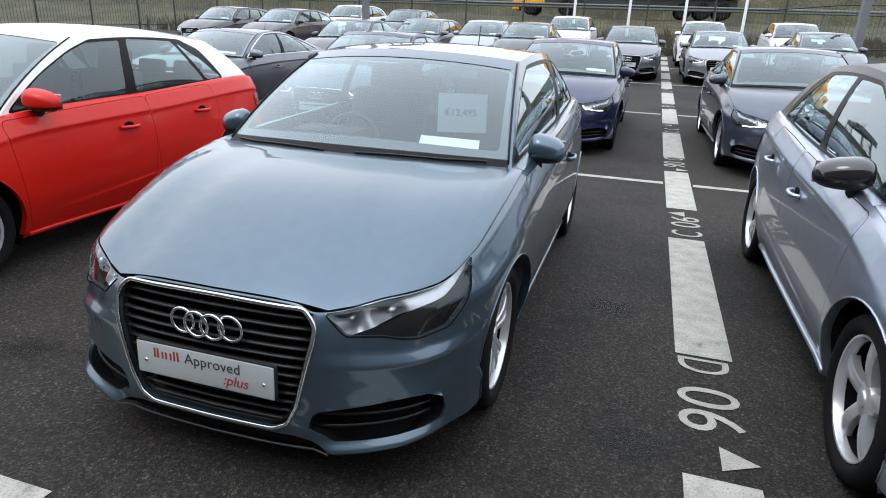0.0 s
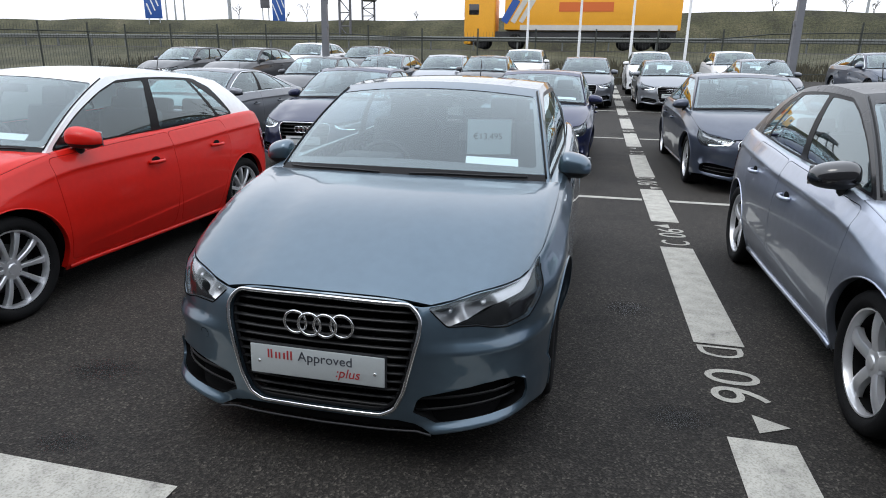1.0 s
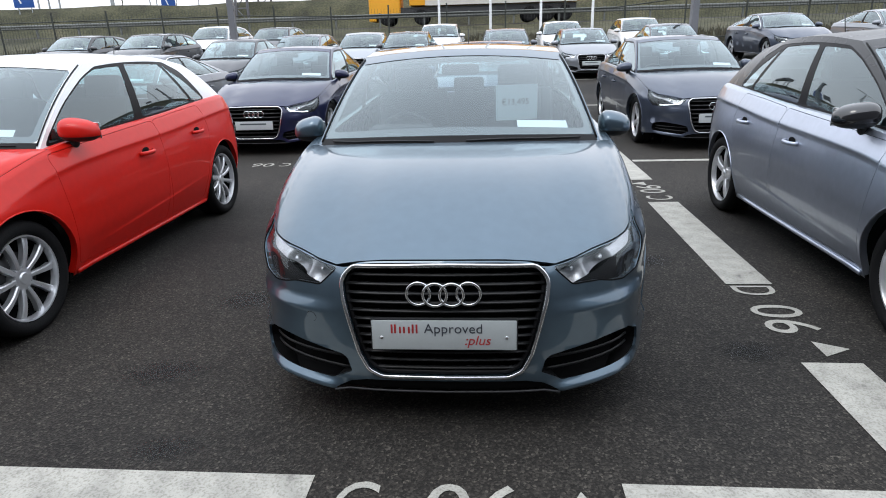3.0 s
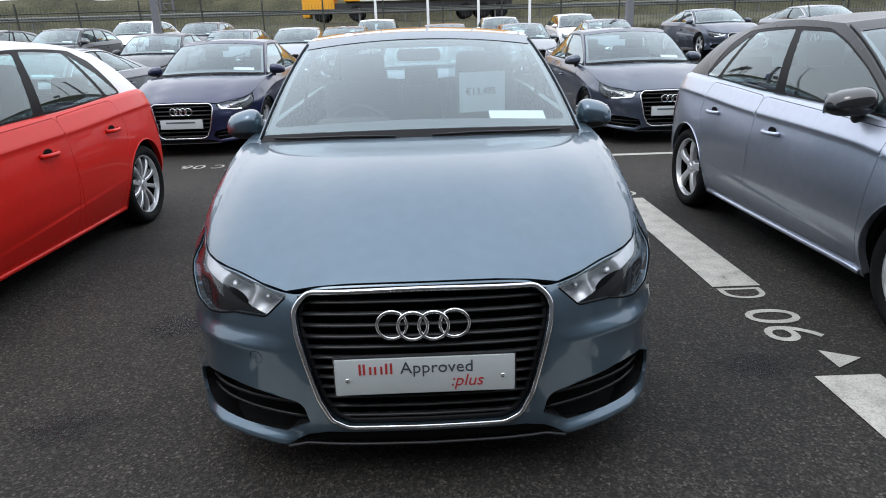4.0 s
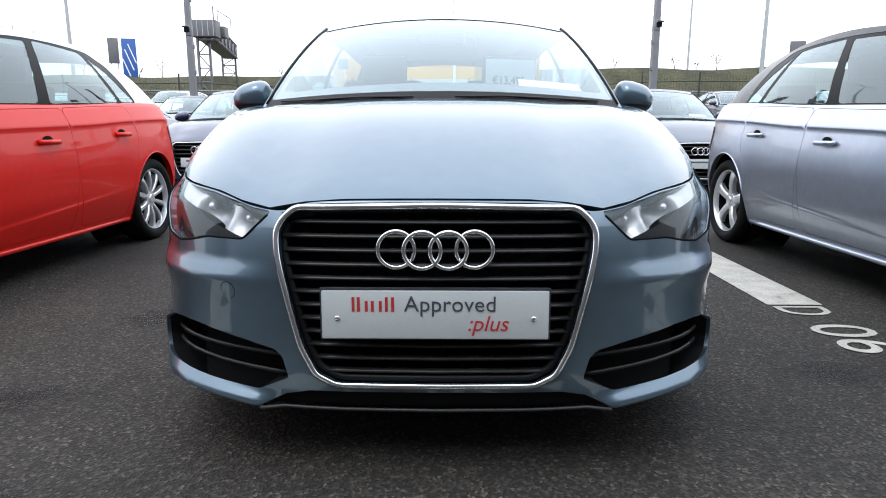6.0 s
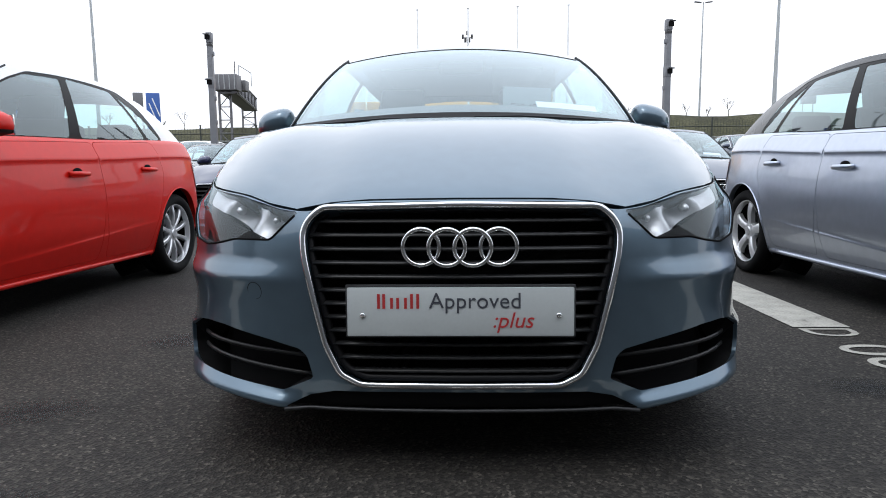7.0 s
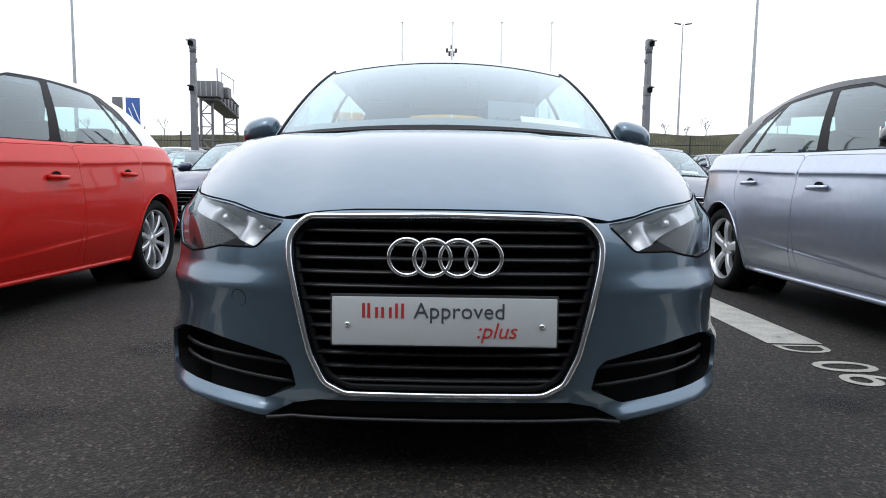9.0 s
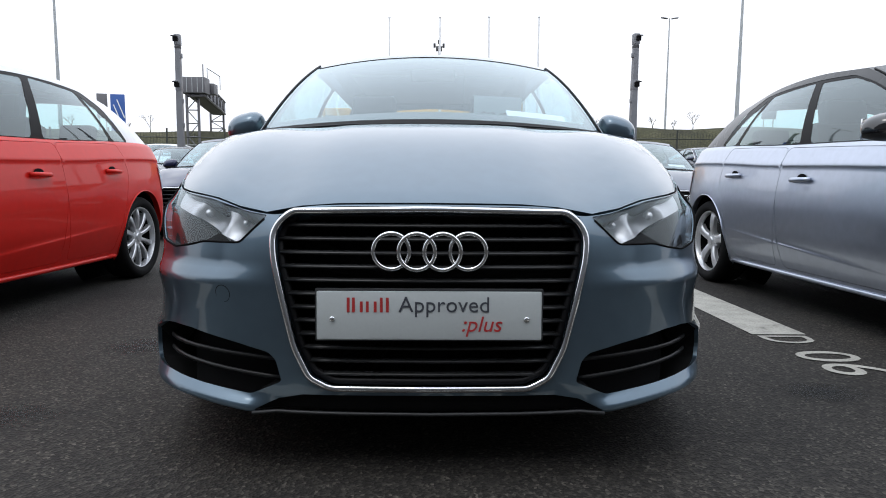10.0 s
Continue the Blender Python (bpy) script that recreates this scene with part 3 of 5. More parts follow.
def door_mirror(car, sh, side, mat):
    """A door mirror > cap, darkened underside, mirror_glass, foot."""
    a = sh.apil()
    small = len(sh.k["doors"]) == 1
    wx, wz = (.087, .072) if small else (.109, .072)
    c = Vector((a[0] + (0.112 if small else .122), a[1] + (0.265 if small else 0.20), a[2] + (0.050 if small else .074)))

    def shell(lo, hi, k):
        bm = bmesh.new()
        bmesh.ops.create_uvsphere(bm, u_segments=28, v_segments=18, radius=1.0)
        for q in bm.verts:
            x, y, z = q.co
            ex = lambda t, p: math.copysign(abs(t) ** p, t)
            x, z = ex(x, .72), ex(z, .76)
            z = min(hi, max(lo, z if z > 0 else z * .80))
            y = ex(y, .9) if y < 0 else y * .45
            q.co = (x * wx * k, (y * .088 + .014 * x) * k, z * wz * (1.04 - .16 * x) * k - 0.008 * x)
        bmesh.ops.transform(bm, matrix=Matrix.Translation(c), verts=bm.verts)
        return bm

    glass = box(wx * 1.8, .012, wz * 1.3, Matrix.Translation(c + Vector((0, .036, 0))), .005)
    base = Vector((a[0] + .005, c.y - .01, a[2] - .045))
    foot = tube([base + Vector((-.03, 0, -.035)), base + Vector((.012, 0, -.018)), c + Vector((-wx * .45, .0, -wz * .9)), c + Vector((-wx * .42, 0, -wz * .3))], .034, seg=10, flat=.8)
    fm = bpy.data.meshes.new("tmp")
    fm.from_pydata([tuple(q) for q in foot[0]], [], foot[1])
    stalk = bmesh.new()
    stalk.from_mesh(fm)
    bpy.data.meshes.remove(fm)
    mir = new("door_mirror")
    mir.parent = car
    # the underside's shade is put into its colour: black in place of body paint
    for nm, bm, m in (("cap", shell(-.30, 2, 1.0), mat), ("lower_shell", shell(-2, -.22, .97), PLASTIC), ("mirror_glass", glass, CHROME), ("foot", stalk, PLASTIC)):
        if side < 0:
            bmesh.ops.scale(bm, vec=(-1, 1, 1), verts=bm.verts)
            bmesh.ops.reverse_faces(bm, faces=bm.faces)
        part(nm, bm, m, mir)


def handle(car, sh, side, y, mat):
    """A door handle > dark blob for the shade behind it, grip."""
    z = sh.zt(sh.side_y(y)) - 0.198
    p, q = sh.band(np.array([[sh.side_y(y), z], [sh.side_y(y) + .1, z]]))
    n = Vector((q[1] - p[1], -(q[0] - p[0]), 0)).normalized()
    h = new("door_handle")
    h.parent = car
    pts = []
    for t in np.linspace(-1, 1, 9):
        o = 0.034 * (1 - abs(t) ** 4) + .002
        pts.append(((p[0] + n.x * o) * side, p[1] + n.y * o + .085 * t, p[2]))
    v, f = tube(pts, .011, seg=10, flat=1.25)
    mesh_object("grip", v, f, mat, h)
    # no hollow is cut: a near-black blob stands for the shade behind the grip
    bm = sphere_bm(Matrix.Translation(((p[0] - .001) * side, p[1], p[2] + .011)) @ Matrix.Diagonal((.006, .046, .023, 1)), 14, 8)
    part("recess", bm, VOID, h)


def make_car(kind, name, coat, accent, label, rim="five", fine=True, mirror=None, lamps="reflector", plate=True, bright=False):
    k = KINDS[kind]
    sh = Shape(k)
    hw, L, kz, fk = k["W"] / 2, k["L"], k["kz"], k["fo"] / 0.80
    h = 0.05 if fine else 0.085
    car = new(name)
    tagged(car, label, "car")
    sx = hw / 0.87
    fx, sy, rx = sh.front_x, sh.side_y, sh.rear_x
    # ----- cuts in the lower body
    fs = lambda rows: np.array([(fx(x * sx) if x < .70 else sy(fk * y), z * kz) for x, y, z in rows])
    grille = fs([(0, 0, .237), (.235, 0, .237), (.285, 0, .262), (.318, 0, .33), (.372, 0, .555), (.378, 0, .60), (.362, 0, .630), (.335, 0, .651), (.0, 0, .657)])
    lamp = fs([(.402, 0, .643), (.473, 0, .575), (.53, 0, .574), (.585, 0, .574), (.635, 0, .562), (.69, 0, .554), (.75, .28, .566), (.75, .35, .618), (.75, .42, .675), (.75, .485, .741), (.75, .43, .74), (.75, .37, .72), (.75, .31, .71), (.66, 0, .70), (.60, 0, .69), (.53, 0, .68), (.46, 0, .66)])
    for i in (0, 9, 10, 11, 12, 13, 14, 15, 16):
        lamp[i, 1] = sh.zt(lamp[i, 0]) - .002
    lamp = rounded(lamp, .012, 3)
    vent = rounded(fs([(.366, 0, .300), (.352, 0, .248), (.43, 0, .213), (.56, 0, .229), (.66, 0, .243), (.75, .240, .250), (.75, .252, .280), (.75, .240, .335), (.75, .195, .355), (.66, 0, .363), (.60, 0, .360), (.47, 0, .338), (.385, 0, .318)]), .008, 3)
    lip_loop = fs([(0, 0, .10), (.38, 0, .10), (.415, 0, .180), (.36, 0, .207), (.30, 0, .219), (0, 0, .221)])
    loops, tags = [], []

    def cut(loop, tag):
        loops.append(loop)
        tags.append(tag)
        return len(loops)

    def arch(y, rad):
        cs, out = float(sy(y)), []
        zc = k["r"]
        for a in np.linspace(-0.45, math.pi + 0.45, 26):
            out.append((cs + rad * math.cos(a), zc + rad * math.sin(a)))
        out[0] = (out[0][0], 0.02)
        out[-1] = (out[-1][0], 0.02)
        return np.array(out)

    R = k["r"] + 0.048
    i_front, i_rear = cut(arch(k["fo"], R), "arch"), cut(arch(k["fo"] + k["wb"], R), "arch")
    i_grille, i_lamp, i_vent, i_lip = cut(grille, "grille"), cut(lamp, "lamp"), cut(vent, "vent"), cut(lip_loop, "lip")
    doors = []
    for y0, y1 in k["doors"]:
        zt0, zt1 = sh.zt(sy(y0)) - .014, sh.zt(sy(y1)) - .014
        rear_cut = abs(y1 - (k["fo"] + k["wb"])) < R + .1 and y1 > L / 2 + .6
        lo = [(sy(y0 + .05), .240), (sy(y1 - .02), .240), (sy(y1), .45), (sy(y1 + .03), .75), (sy(y1), zt1), (sy((y0 + y1) / 2), (zt0 + zt1) / 2 + .004), (sy(y0 - .01), zt0), (sy(y0 + .01), .6)]
        if rear_cut:
            yw = k["fo"] + k["wb"] - R - .045
            lo[1:4] = [(sy(yw - .02), .240), (sy(yw), .36), (sy(yw + .10), .60), (sy(y1 + .06), .78)]
        lo = rounded(lo, .04, 3)
        g, d = cut(lo, "gap"), cut(inset(lo, .003), "door")
        doors.append((g, d))
    ss = np.concatenate([np.linspace(0, 1.2, 100)[:-1], np.linspace(1.2, sh.S, 130)])
    domain = np.vstack([np.stack([ss, sh.zb(ss)], 1), np.stack([ss[::-1], sh.zt(ss[::-1])], 1)])
    ridges = []
    for off in (-.150, -.133, -.123, -.116, -.105, -.085, -.030, -.012):
        sv = np.arange(fx(.70 * sx), sh.S - .5, h * .6)
        ridges += list(np.stack([sv, sh.zt(sv) + off], 1))
    if fine:
        for zz in (.262, .350, .42, .472, .492, .512, .535):
            sv = np.arange(fx(.36 * sx), sy(.62), h * .5)
            ridges += list(np.stack([sv, 0 * sv + zz * kz], 1))
    if fine:
        for off in (.006, .016, .026, .036, .048):
            sv = np.arange(fx(.33 * sx), sy(.50), h * .4)
            ridges += list(np.stack([sv, sh.zb(sv) + off], 1))
    for off in ((-.006, .0, .006, .012, .030, .055) if fine else ()):
        yv = np.arange(1.25, L - 1.0, h * .5)
        ridges += list(np.stack([sy(yv), .305 + .075 * (yv - 1.2) + off], 1))
    band = Sheet(sh.band, domain, loops, h, ridges)

    def open_skirt(i, d0, d1):
        v, f = band.skirt(i, d0, d1)
        r = band.rings[i]
        m = len(r)
        good = [q for q in f if not (r[q[0]][0] < 1e-6 and r[q[1]][0] < 1e-6) and min(r[q[0]][1], r[q[1]][1]) > .1 and np.interp(r[q[0]][0], ss, sh.zb(ss)) < r[q[0]][1] + .01]
        return v, good, None

    body = [band.region([0])] + [open_skirt(i, 0, -.035) for i in (i_front, i_rear, i_grille, i_lamp)] + [open_skirt(i_vent, 0, -.010)] + [open_skirt(g, 0, -.012) for g, d in doors]
    v, f, n = both(*merge(body))
    mesh_object("body", v, f, coat, car, normals=n)
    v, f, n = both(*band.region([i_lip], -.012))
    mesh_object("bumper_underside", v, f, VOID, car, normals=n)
    liner = band.region([0] + [q for g, d in doors for q in (g, d)], -.016)
    v, f, n = both(*liner)
    mesh_object("inner_shell", v, [tuple(reversed(q)) for q in f] + f, VOID, car)
    for g, d in doors:
        for side in (1, -1):
            pc = merge([band.region([d]), open_skirt(d, 0, -.012)])
            if side < 0:
                pc = mirrored(*pc)
            mesh_object("door", pc[0], pc[1], coat, car, normals=pc[2])
    for i in (i_front, i_rear):
        ring = [q for q in band.rings[i] if q[1] > sh.zb(q[0]) + .004]
        first = next(j for j in range(len(ring)) if np.linalg.norm(np.array(ring[j]) - ring[j - 1]) > .12)
        ring = np.array(ring[first:] + ring[:first])
        for side in (1, -1):
            q = sh.band(ring) + band.normals(ring) * .001
            v, f = tube([(p[0] * side, p[1], p[2]) for p in q], .0042, seg=6)
            mesh_object("arch_lip", v, f, coat, car)
    # ----- bonnet, roof, pillars, glass
    bonnet = Sheet(sh.bonnet, [(0, .006), (.994, .006), (.994, 1.0), (0, 1.0)], [], h if fine else .1)
    v, f, n = merge([bonnet.region([0]), (*bonnet.skirt(0, 0, -.016), None)])
    v, f, n = both(v, [q for q in f if not all(abs(v[i][0]) < 1e-6 for i in q)], n)
    mesh_object("bonnet", v, f, coat, car, normals=n)
    roof = Sheet(sh.roof, [(0, 0), (.6, 0), (.6, 1.6), (0, 1.6)], [], h)
    v, f, n = both(*roof.region([0]))
    mesh_object("roof", v, f, accent, car, normals=n)
    pane = rounded([(0, .055), (.678, .055), (.670, .772), (0, .786)], .03, 3)
    pane = np.array([(max(0, x), y) for x, y in pane])
    pane = np.vstack([[(0, .055)], [q for q in pane if q[0] > .03], [(0, .785)]])
    wind = Sheet(sh.screen, [(0, 0), (.7, 0), (.7, .9), (0, .9)], [pane, [(0, 0), (.685, 0), (.680, .052), (0, .052)]], h)
    v, f, n = both(*wind.region([2], .003))
    mesh_object("cowl", v, f, TRIM, car, normals=n)
    v, f, n = both(*wind.region([0]))
    mesh_object("screen_pillar", v, f, accent, car, normals=n)
    v, f, n = both(*wind.region([1], .002))
    mesh_object("windscreen", v, f, SCREEN, car, normals=n).visible_shadow = False
    for sd in (1, -1):
        q = sh.screen(np.array([[.686 * sd, t] for t in np.linspace(.03, .86, 14)])) + np.array((0, -.003, .003))
        v, f = tube([tuple(p) for p in q], .0048, seg=6)
        mesh_object("screen_seal", v, f, TRIM, car)
    q = sh.screen(np.array([[u, .783 - .012 * (u / .67) ** 2] for u in np.linspace(-.655, .655, 25)])) + np.array((0, -.002, .002))
    v, f = tube([tuple(p) for p in q], .0022, seg=6)
    mesh_object("screen_seal", v, f, TRIM, car)
    # the black printed border and the cowl at the foot of the windscreen
    inner = np.vstack([[(0, .118)], rounded([(0, .118), (.645, .105), (.652, .752), (0, .764)], .03, 4)[5:15], [(0, .764)]])
    edge_sheet = Sheet(sh.screen, pane, [inner], h)
    v, f, n = both(*edge_sheet.region([0], -.004))
    mesh_object("screen_border", v, f, GLOSS, car, normals=n)
    panes = []
    for u0, u1 in k["panes"]:
        b0, b1 = 2.2 * u0, 2.2 * u1
        last = (u0, u1) == k["panes"][-1]
        ln = k.get("lean", 0.0)
        lo = [(b0, .012), (b1, .012), (b1 - ln - (.02 if last else 0), .358)]
        lo += [(b0 - ln, .368)] if u0 > .1 else [(b0 + .20, .356), (b0 + .10, .30), (b0 + .03, .18)]
        if last and len(k["panes"]) > 2:
            lo = [(b0, .012), (b1, .012), (b1 - .05 - ln * .4, .20), (b0 + .02 - ln, .355)]
        panes.append(rounded(lo, .03, 4))
    side_sheet = Sheet(sh.side, [(0, 0), (2.2, 0), (2.2, .42), (0, .42)], [rounded([(2.2 * k["panes"][0][0] - .018, .0006), (2.2 * k["panes"][-1][1] + .02, .0012), (2.2 * k["panes"][-1][1] - .03, .30 if len(k["panes"]) > 2 else .365), (2.2 * k["panes"][-2][1], .380), (2.2 * k["panes"][0][0] + .19, .378), (2.2 * k["panes"][0][0] + .075, .315), (2.2 * k["panes"][0][0] + .008, .18)], .04, 4), *panes], h)
    for sd in (1, -1):
        for nm, i, off, mt in (("roof_arch", 0, 0.0, accent), ("window_surround", 1, -.002, TRIM)):
            pc = side_sheet.region([i], off)
            pc = pc if sd > 0 else mirrored(*pc)
            mesh_object(nm, pc[0], pc[1], mt, car, normals=pc[2])
    # the rubber strip and sheet edge between the doors and the side glass
    uu = np.linspace(.002, .998, 40)
    low = side_sheet.fn(np.stack([uu * 2.2, 0 * uu + .0008], 1))
    a0, d0 = sh.apil(), sh.dpil()
    sa, sb = sy(a0[1] - .01), sy(d0[1])
    top = sh.edge(sa + (sb - sa) * uu)
    for sd in (1, -1):
        vv = np.vstack([top, (top + low) / 2 + np.array((0, 0, .005)), low]) * np.array((sd, 1, 1))
        ff = [(r0 + j, r0 + j + 1, r0 + j + 41, r0 + j + 40)[::sd] for r0 in (0, 40) for j in range(39)]
        mesh_object("belt_edge", vv, ff, coat, car)
    if bright:
        for sd in (1, -1):
            q = sh.side(side_sheet.rings[1])
            v, f = tube([(p[0] * sd, p[1], p[2]) for p in q], .010, closed=True, seg=6)
            mesh_object("window_trim", v, f, CHROME, car, "bright chrome strip")
    for i in range(len(panes)):
        for sd in (1, -1):
            pc = side_sheet.region([2 + i], -.004)
            if sd < 0:
                pc = mirrored(*pc)
            mesh_object("side_window", pc[0], pc[1], GLASS, car, normals=pc[2]).visible_shadow = False
    rp = np.vstack([[(-.0, .05)], [(-.0, .53)], rounded([(-.0, .53), (-.60, .51), (-.62, .06), (-.0, .05)], .04, 4)[5:15]])
    rear_sheet = Sheet(sh.rear, [(-.7, 0), (0, 0), (0, .6), (-.7, .6)], [rp], h)
    v, f, n = both(*rear_sheet.region([0]))
    mesh_object("tailgate_frame", v, f, accent if not sh.deck else coat, car, normals=n)
    v, f, n = both(*rear_sheet.region([1], -.002))
    mesh_object("rear_window", v, f, GLASS, car, normals=n).visible_shadow = False
    if sh.deck:
        boot = Sheet(sh.boot, [(0, 0), (.69, 0), (.69, .5), (0, .5)], [], h)
        v, f, n = both(*boot.region([0]))
        mesh_object("boot_lid", v, f, coat, car, normals=n)
    # ----- tail lamps on the rear corners
    for sd in (1, -1):
        tl = Sheet(sh.band, rounded([(sy(L - .30), .66 * kz), (rx(.5 * hw), .66 * kz), (rx(.5 * hw), .83 * kz), (sy(L - .34), .85 * kz)], .03, 4), [], h)
        pc = tl.region([0], .006)
        if sd < 0:
            pc = mirrored(*pc)
        mesh_object("tail_lamp", pc[0], pc[1], TAIL, car, normals=pc[2])
    # ----- front: grille, lamps, vents
    gr = new("grille")
    gr.parent = car
    half = np.array(band.rings[i_grille])
    keep = half[:, 0] > 1e-6
    run = np.vstack([[(0, .237 * kz)], half[keep], [(0, .657 * kz)]])
    run = np.array(rounded(run, .018, 3))
    run = run[run[:, 0] >= 0]
    rp3, rn3 = sh.band(run), band.normals(run)
    ring = [tuple(p + q * .004) for p, q in zip(rp3, rn3) if p[0] > .022]
    loop3 = ring + [(-p[0], p[1], p[2]) for p in reversed(ring)]
    v, f = tube(loop3, .0080 if fine else .009, closed=True, seg=10 if fine else 6, flat=.8, up=(0, 1, 0))
    mesh_object("grille_frame", v, f, FRAME_CHROME, gr, "bright chrome surround")
    v, f = tube([(x * .965, y + .028, .45 * kz + (z - .45 * kz) * .95) for x, y, z in loop3], .010, closed=True, seg=6, up=(0, 1, 0))
    mesh_object("inner_frame", v, f, TRIM, gr)
    zz, xx = run[:, 1], rp3[:, 0]
    nsl = 12 if fine else 8
    for i in range(nsl):
        z = (.266 + (.620 - .266) * i / (nsl - 1)) * kz
        wx = float(np.max(np.interp([z], *zip(*sorted(zip(zz[xx > .2], xx[xx > .2])))))) - .012
        pts = []
        for x in np.linspace(-wx, wx, 13 if fine else 7):
            y = sh.band(np.array([[fx(abs(x)), z]]))[0][1]
            pts.append((x, y + .024, z))
        v, f = tube(pts, .0044 * kz if fine else .008, seg=8, flat=2.0, up=(0, .95, .3))
        mesh_object("slat", v, f, SLAT, gr)
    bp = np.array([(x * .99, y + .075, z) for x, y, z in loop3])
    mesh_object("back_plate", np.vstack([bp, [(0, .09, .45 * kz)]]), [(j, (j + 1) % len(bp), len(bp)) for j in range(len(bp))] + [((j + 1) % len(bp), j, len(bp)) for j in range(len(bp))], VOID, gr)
    # a near-black tube drawn as the shadow line under the bonnet's front edge
    sv = np.linspace(-fx(.368 * sx), fx(.368 * sx), 31)
    q = sh.band(np.stack([sv, sh.zt(np.abs(sv)) - .006], 1)) - np.array((0, .0015, 0))
    v, f = tube([tuple(p) for p in q], .0032, seg=6)
    mesh_object("bonnet_seal", v, f, VOID, car)
    badge = new("badge")
    badge.parent = gr
    zc = .562 * kz
    yb = sh.band(np.array([[0.0, zc]]))[0][1] - .006
    for i in range(4):
        ring = [((i - 1.5) * .0600 * sx + .0425 * math.cos(a), yb + .012 * abs((i - 1.5) / 1.5) ** 2, zc + .0425 * math.sin(a)) for a in np.linspace(0, 2 * math.pi, 40, endpoint=False)]
        v, f = tube(ring, .0056, closed=True, seg=8, up=(0, 1, 0))
        mesh_object("badge_ring", v, f, CHROME, badge, "polished chrome ring")
    if plate:
        pl = new("number_plate")
        pl.parent = car
        zp = .4165 * kz
        part("plate_panel", box(.52, .006, .113, pose(0, -.012, zp, -2.5), .004), PLATE, pl, "pale grey printed show plate")
        part("plate_holder", box(.530, .012, .123, pose(0, -.002, zp, -2.5), .004), PLASTIC, pl)
        flat = pose(0, -.0158, zp, 87.5)
        if fine:
            # the maker's name as plain red bars
            for x0, w0, hh in ((-.190, .0065, .034), (-.178, .0065, .034), (-.160, .0065, .025), (-.146, .0065, .025), (-.128, .0065, .025), (-.114, .0065, .034), (-.100, .0065, .034)):
                part("word_bar", box(w0, hh, .0008, flat @ Matrix.Translation((x0 + w0 / 2, .008 + hh / 2, 0))), INK_RED, pl)
            text_mesh("word", "Approved", .0515, INK, pl, flat @ Matrix.Translation((-.071, .009, 0)), spacing=1.02)
            text_mesh("word", ":plus", .0515, INK_RED, pl, flat @ Matrix.Translation((.073, -.036, 0)), shear=.25)
            for x0 in (-.224, .225):
                v, f = lathe([(.0, .004), (.005, .0035), (.007, .001), (.007, 0)], 14)
                s = mesh_object("screw", v, f, CHROME, pl)
                s.matrix_basis = pose(x0, -.0155, zp - .008, 0, 0, -90)
        else:
            part("word_bar", box(.36, .02, .0008, flat @ Matrix.Translation((-.01, .02, 0))), INK_PALE, pl)
    for sd in (1, -1):
        fl = (lambda q: q) if sd > 0 else (lambda q: mirrored(*q))
        hl = new("headlight")
        hl.parent = car
        swoosh = fs([(.475, 0, .50), (.60, 0, .50), (.75, .40, .48), (.80, .60, .50), (.80, .60, .79), (.80, .52, .78), (.75, .46, .715), (.75, .30, .672), (.66, 0, .640), (.60, 0, .612), (.54, 0, .592), (.485, 0, .572)])
        lens = Sheet(sh.band, lamp, [swoosh], .03 if fine else .06)
        q = fl(lens.region([0, 1], -.004))
        mesh_object("lens", q[0], q[1], LENS, hl, normals=q[2]).visible_shadow = False
        rg = np.array(lens.rings[0])
        low = rg[:, 1] < sh.zt(rg[:, 0]) - .010
        start = next(i for i in range(len(rg)) if low[i] and not low[i - 1])
        rg = np.array([rg[(start + i) % len(rg)] for i in range(len(rg)) if low[(start + i) % len(rg)]])
        q = sh.band(rg)
        v, f = tube([(p[0] * sd, p[1], p[2]) for p in q], .0028, seg=6)
        mesh_object("lamp_seal", v, f, VOID, hl)
        rim_v, rim_f = lens.skirt(0, -.006, -.10)
        q = fl((rim_v, rim_f, None))
        mesh_object("housing", q[0], q[1], PLASTIC, hl)
        if lamps == "reflector":
            # two shallow bowls side by side, with a ridge between them
            cup = Sheet(sh.band, lamp, [swoosh], .014)
            fc = cup.f[cup.reg == 0]
            use, inv = np.unique(fc, return_inverse=True)
            uv = cup.v[use]
            deep = np.full(len(uv), .026)
            for x, z, w, hgt in ((.470, .622, .062, .055), (.605, .640, .078, .058)):
                deep = np.maximum(deep, .026 + .046 * (1 - ((uv[:, 0] - fx(x * sx)) / w) ** 2 - ((uv[:, 1] - z * kz) / hgt) ** 2))
            deep = deep + .0016 * np.sin(uv[:, 0] * 260)
            vv, ff = cup.fn(uv) - cup.normals(uv) * deep[:, None], [tuple(t) for t in inv.reshape(-1, 3)]
            if sd < 0:
                vv, ff, _ = mirrored(vv, ff)
            mesh_object("reflector", vv, ff, DARK_CHROME, hl, "bright ribbed reflector")
            for x, z, rad in ((.474, .618, .009), (.600, .640, .012)):
                q = sh.band(np.array([[fx(x * sx), z * kz]]))[0]
                part("bulb", sphere_bm(pose(q[0] * sd, q[1] + .040, q[2]) @ Matrix.Diagonal((rad, rad * 1.6, rad, 1)), 12, 8), DARK_CHROME, hl)
        else:
            q = fl(lens.region([0], -.045))
            mesh_object("reflector", q[0], q[1], DARK_CHROME, hl, normals=q[2])
        q = fl(lens.region([1], -.022))
        mesh_object("bezel", q[0], q[1], TRIM, hl, "black inner bezel", normals=q[2])
        cxy = [((.60, .605), .033), ((.69, .61), .033)] if lamps == "led" else []
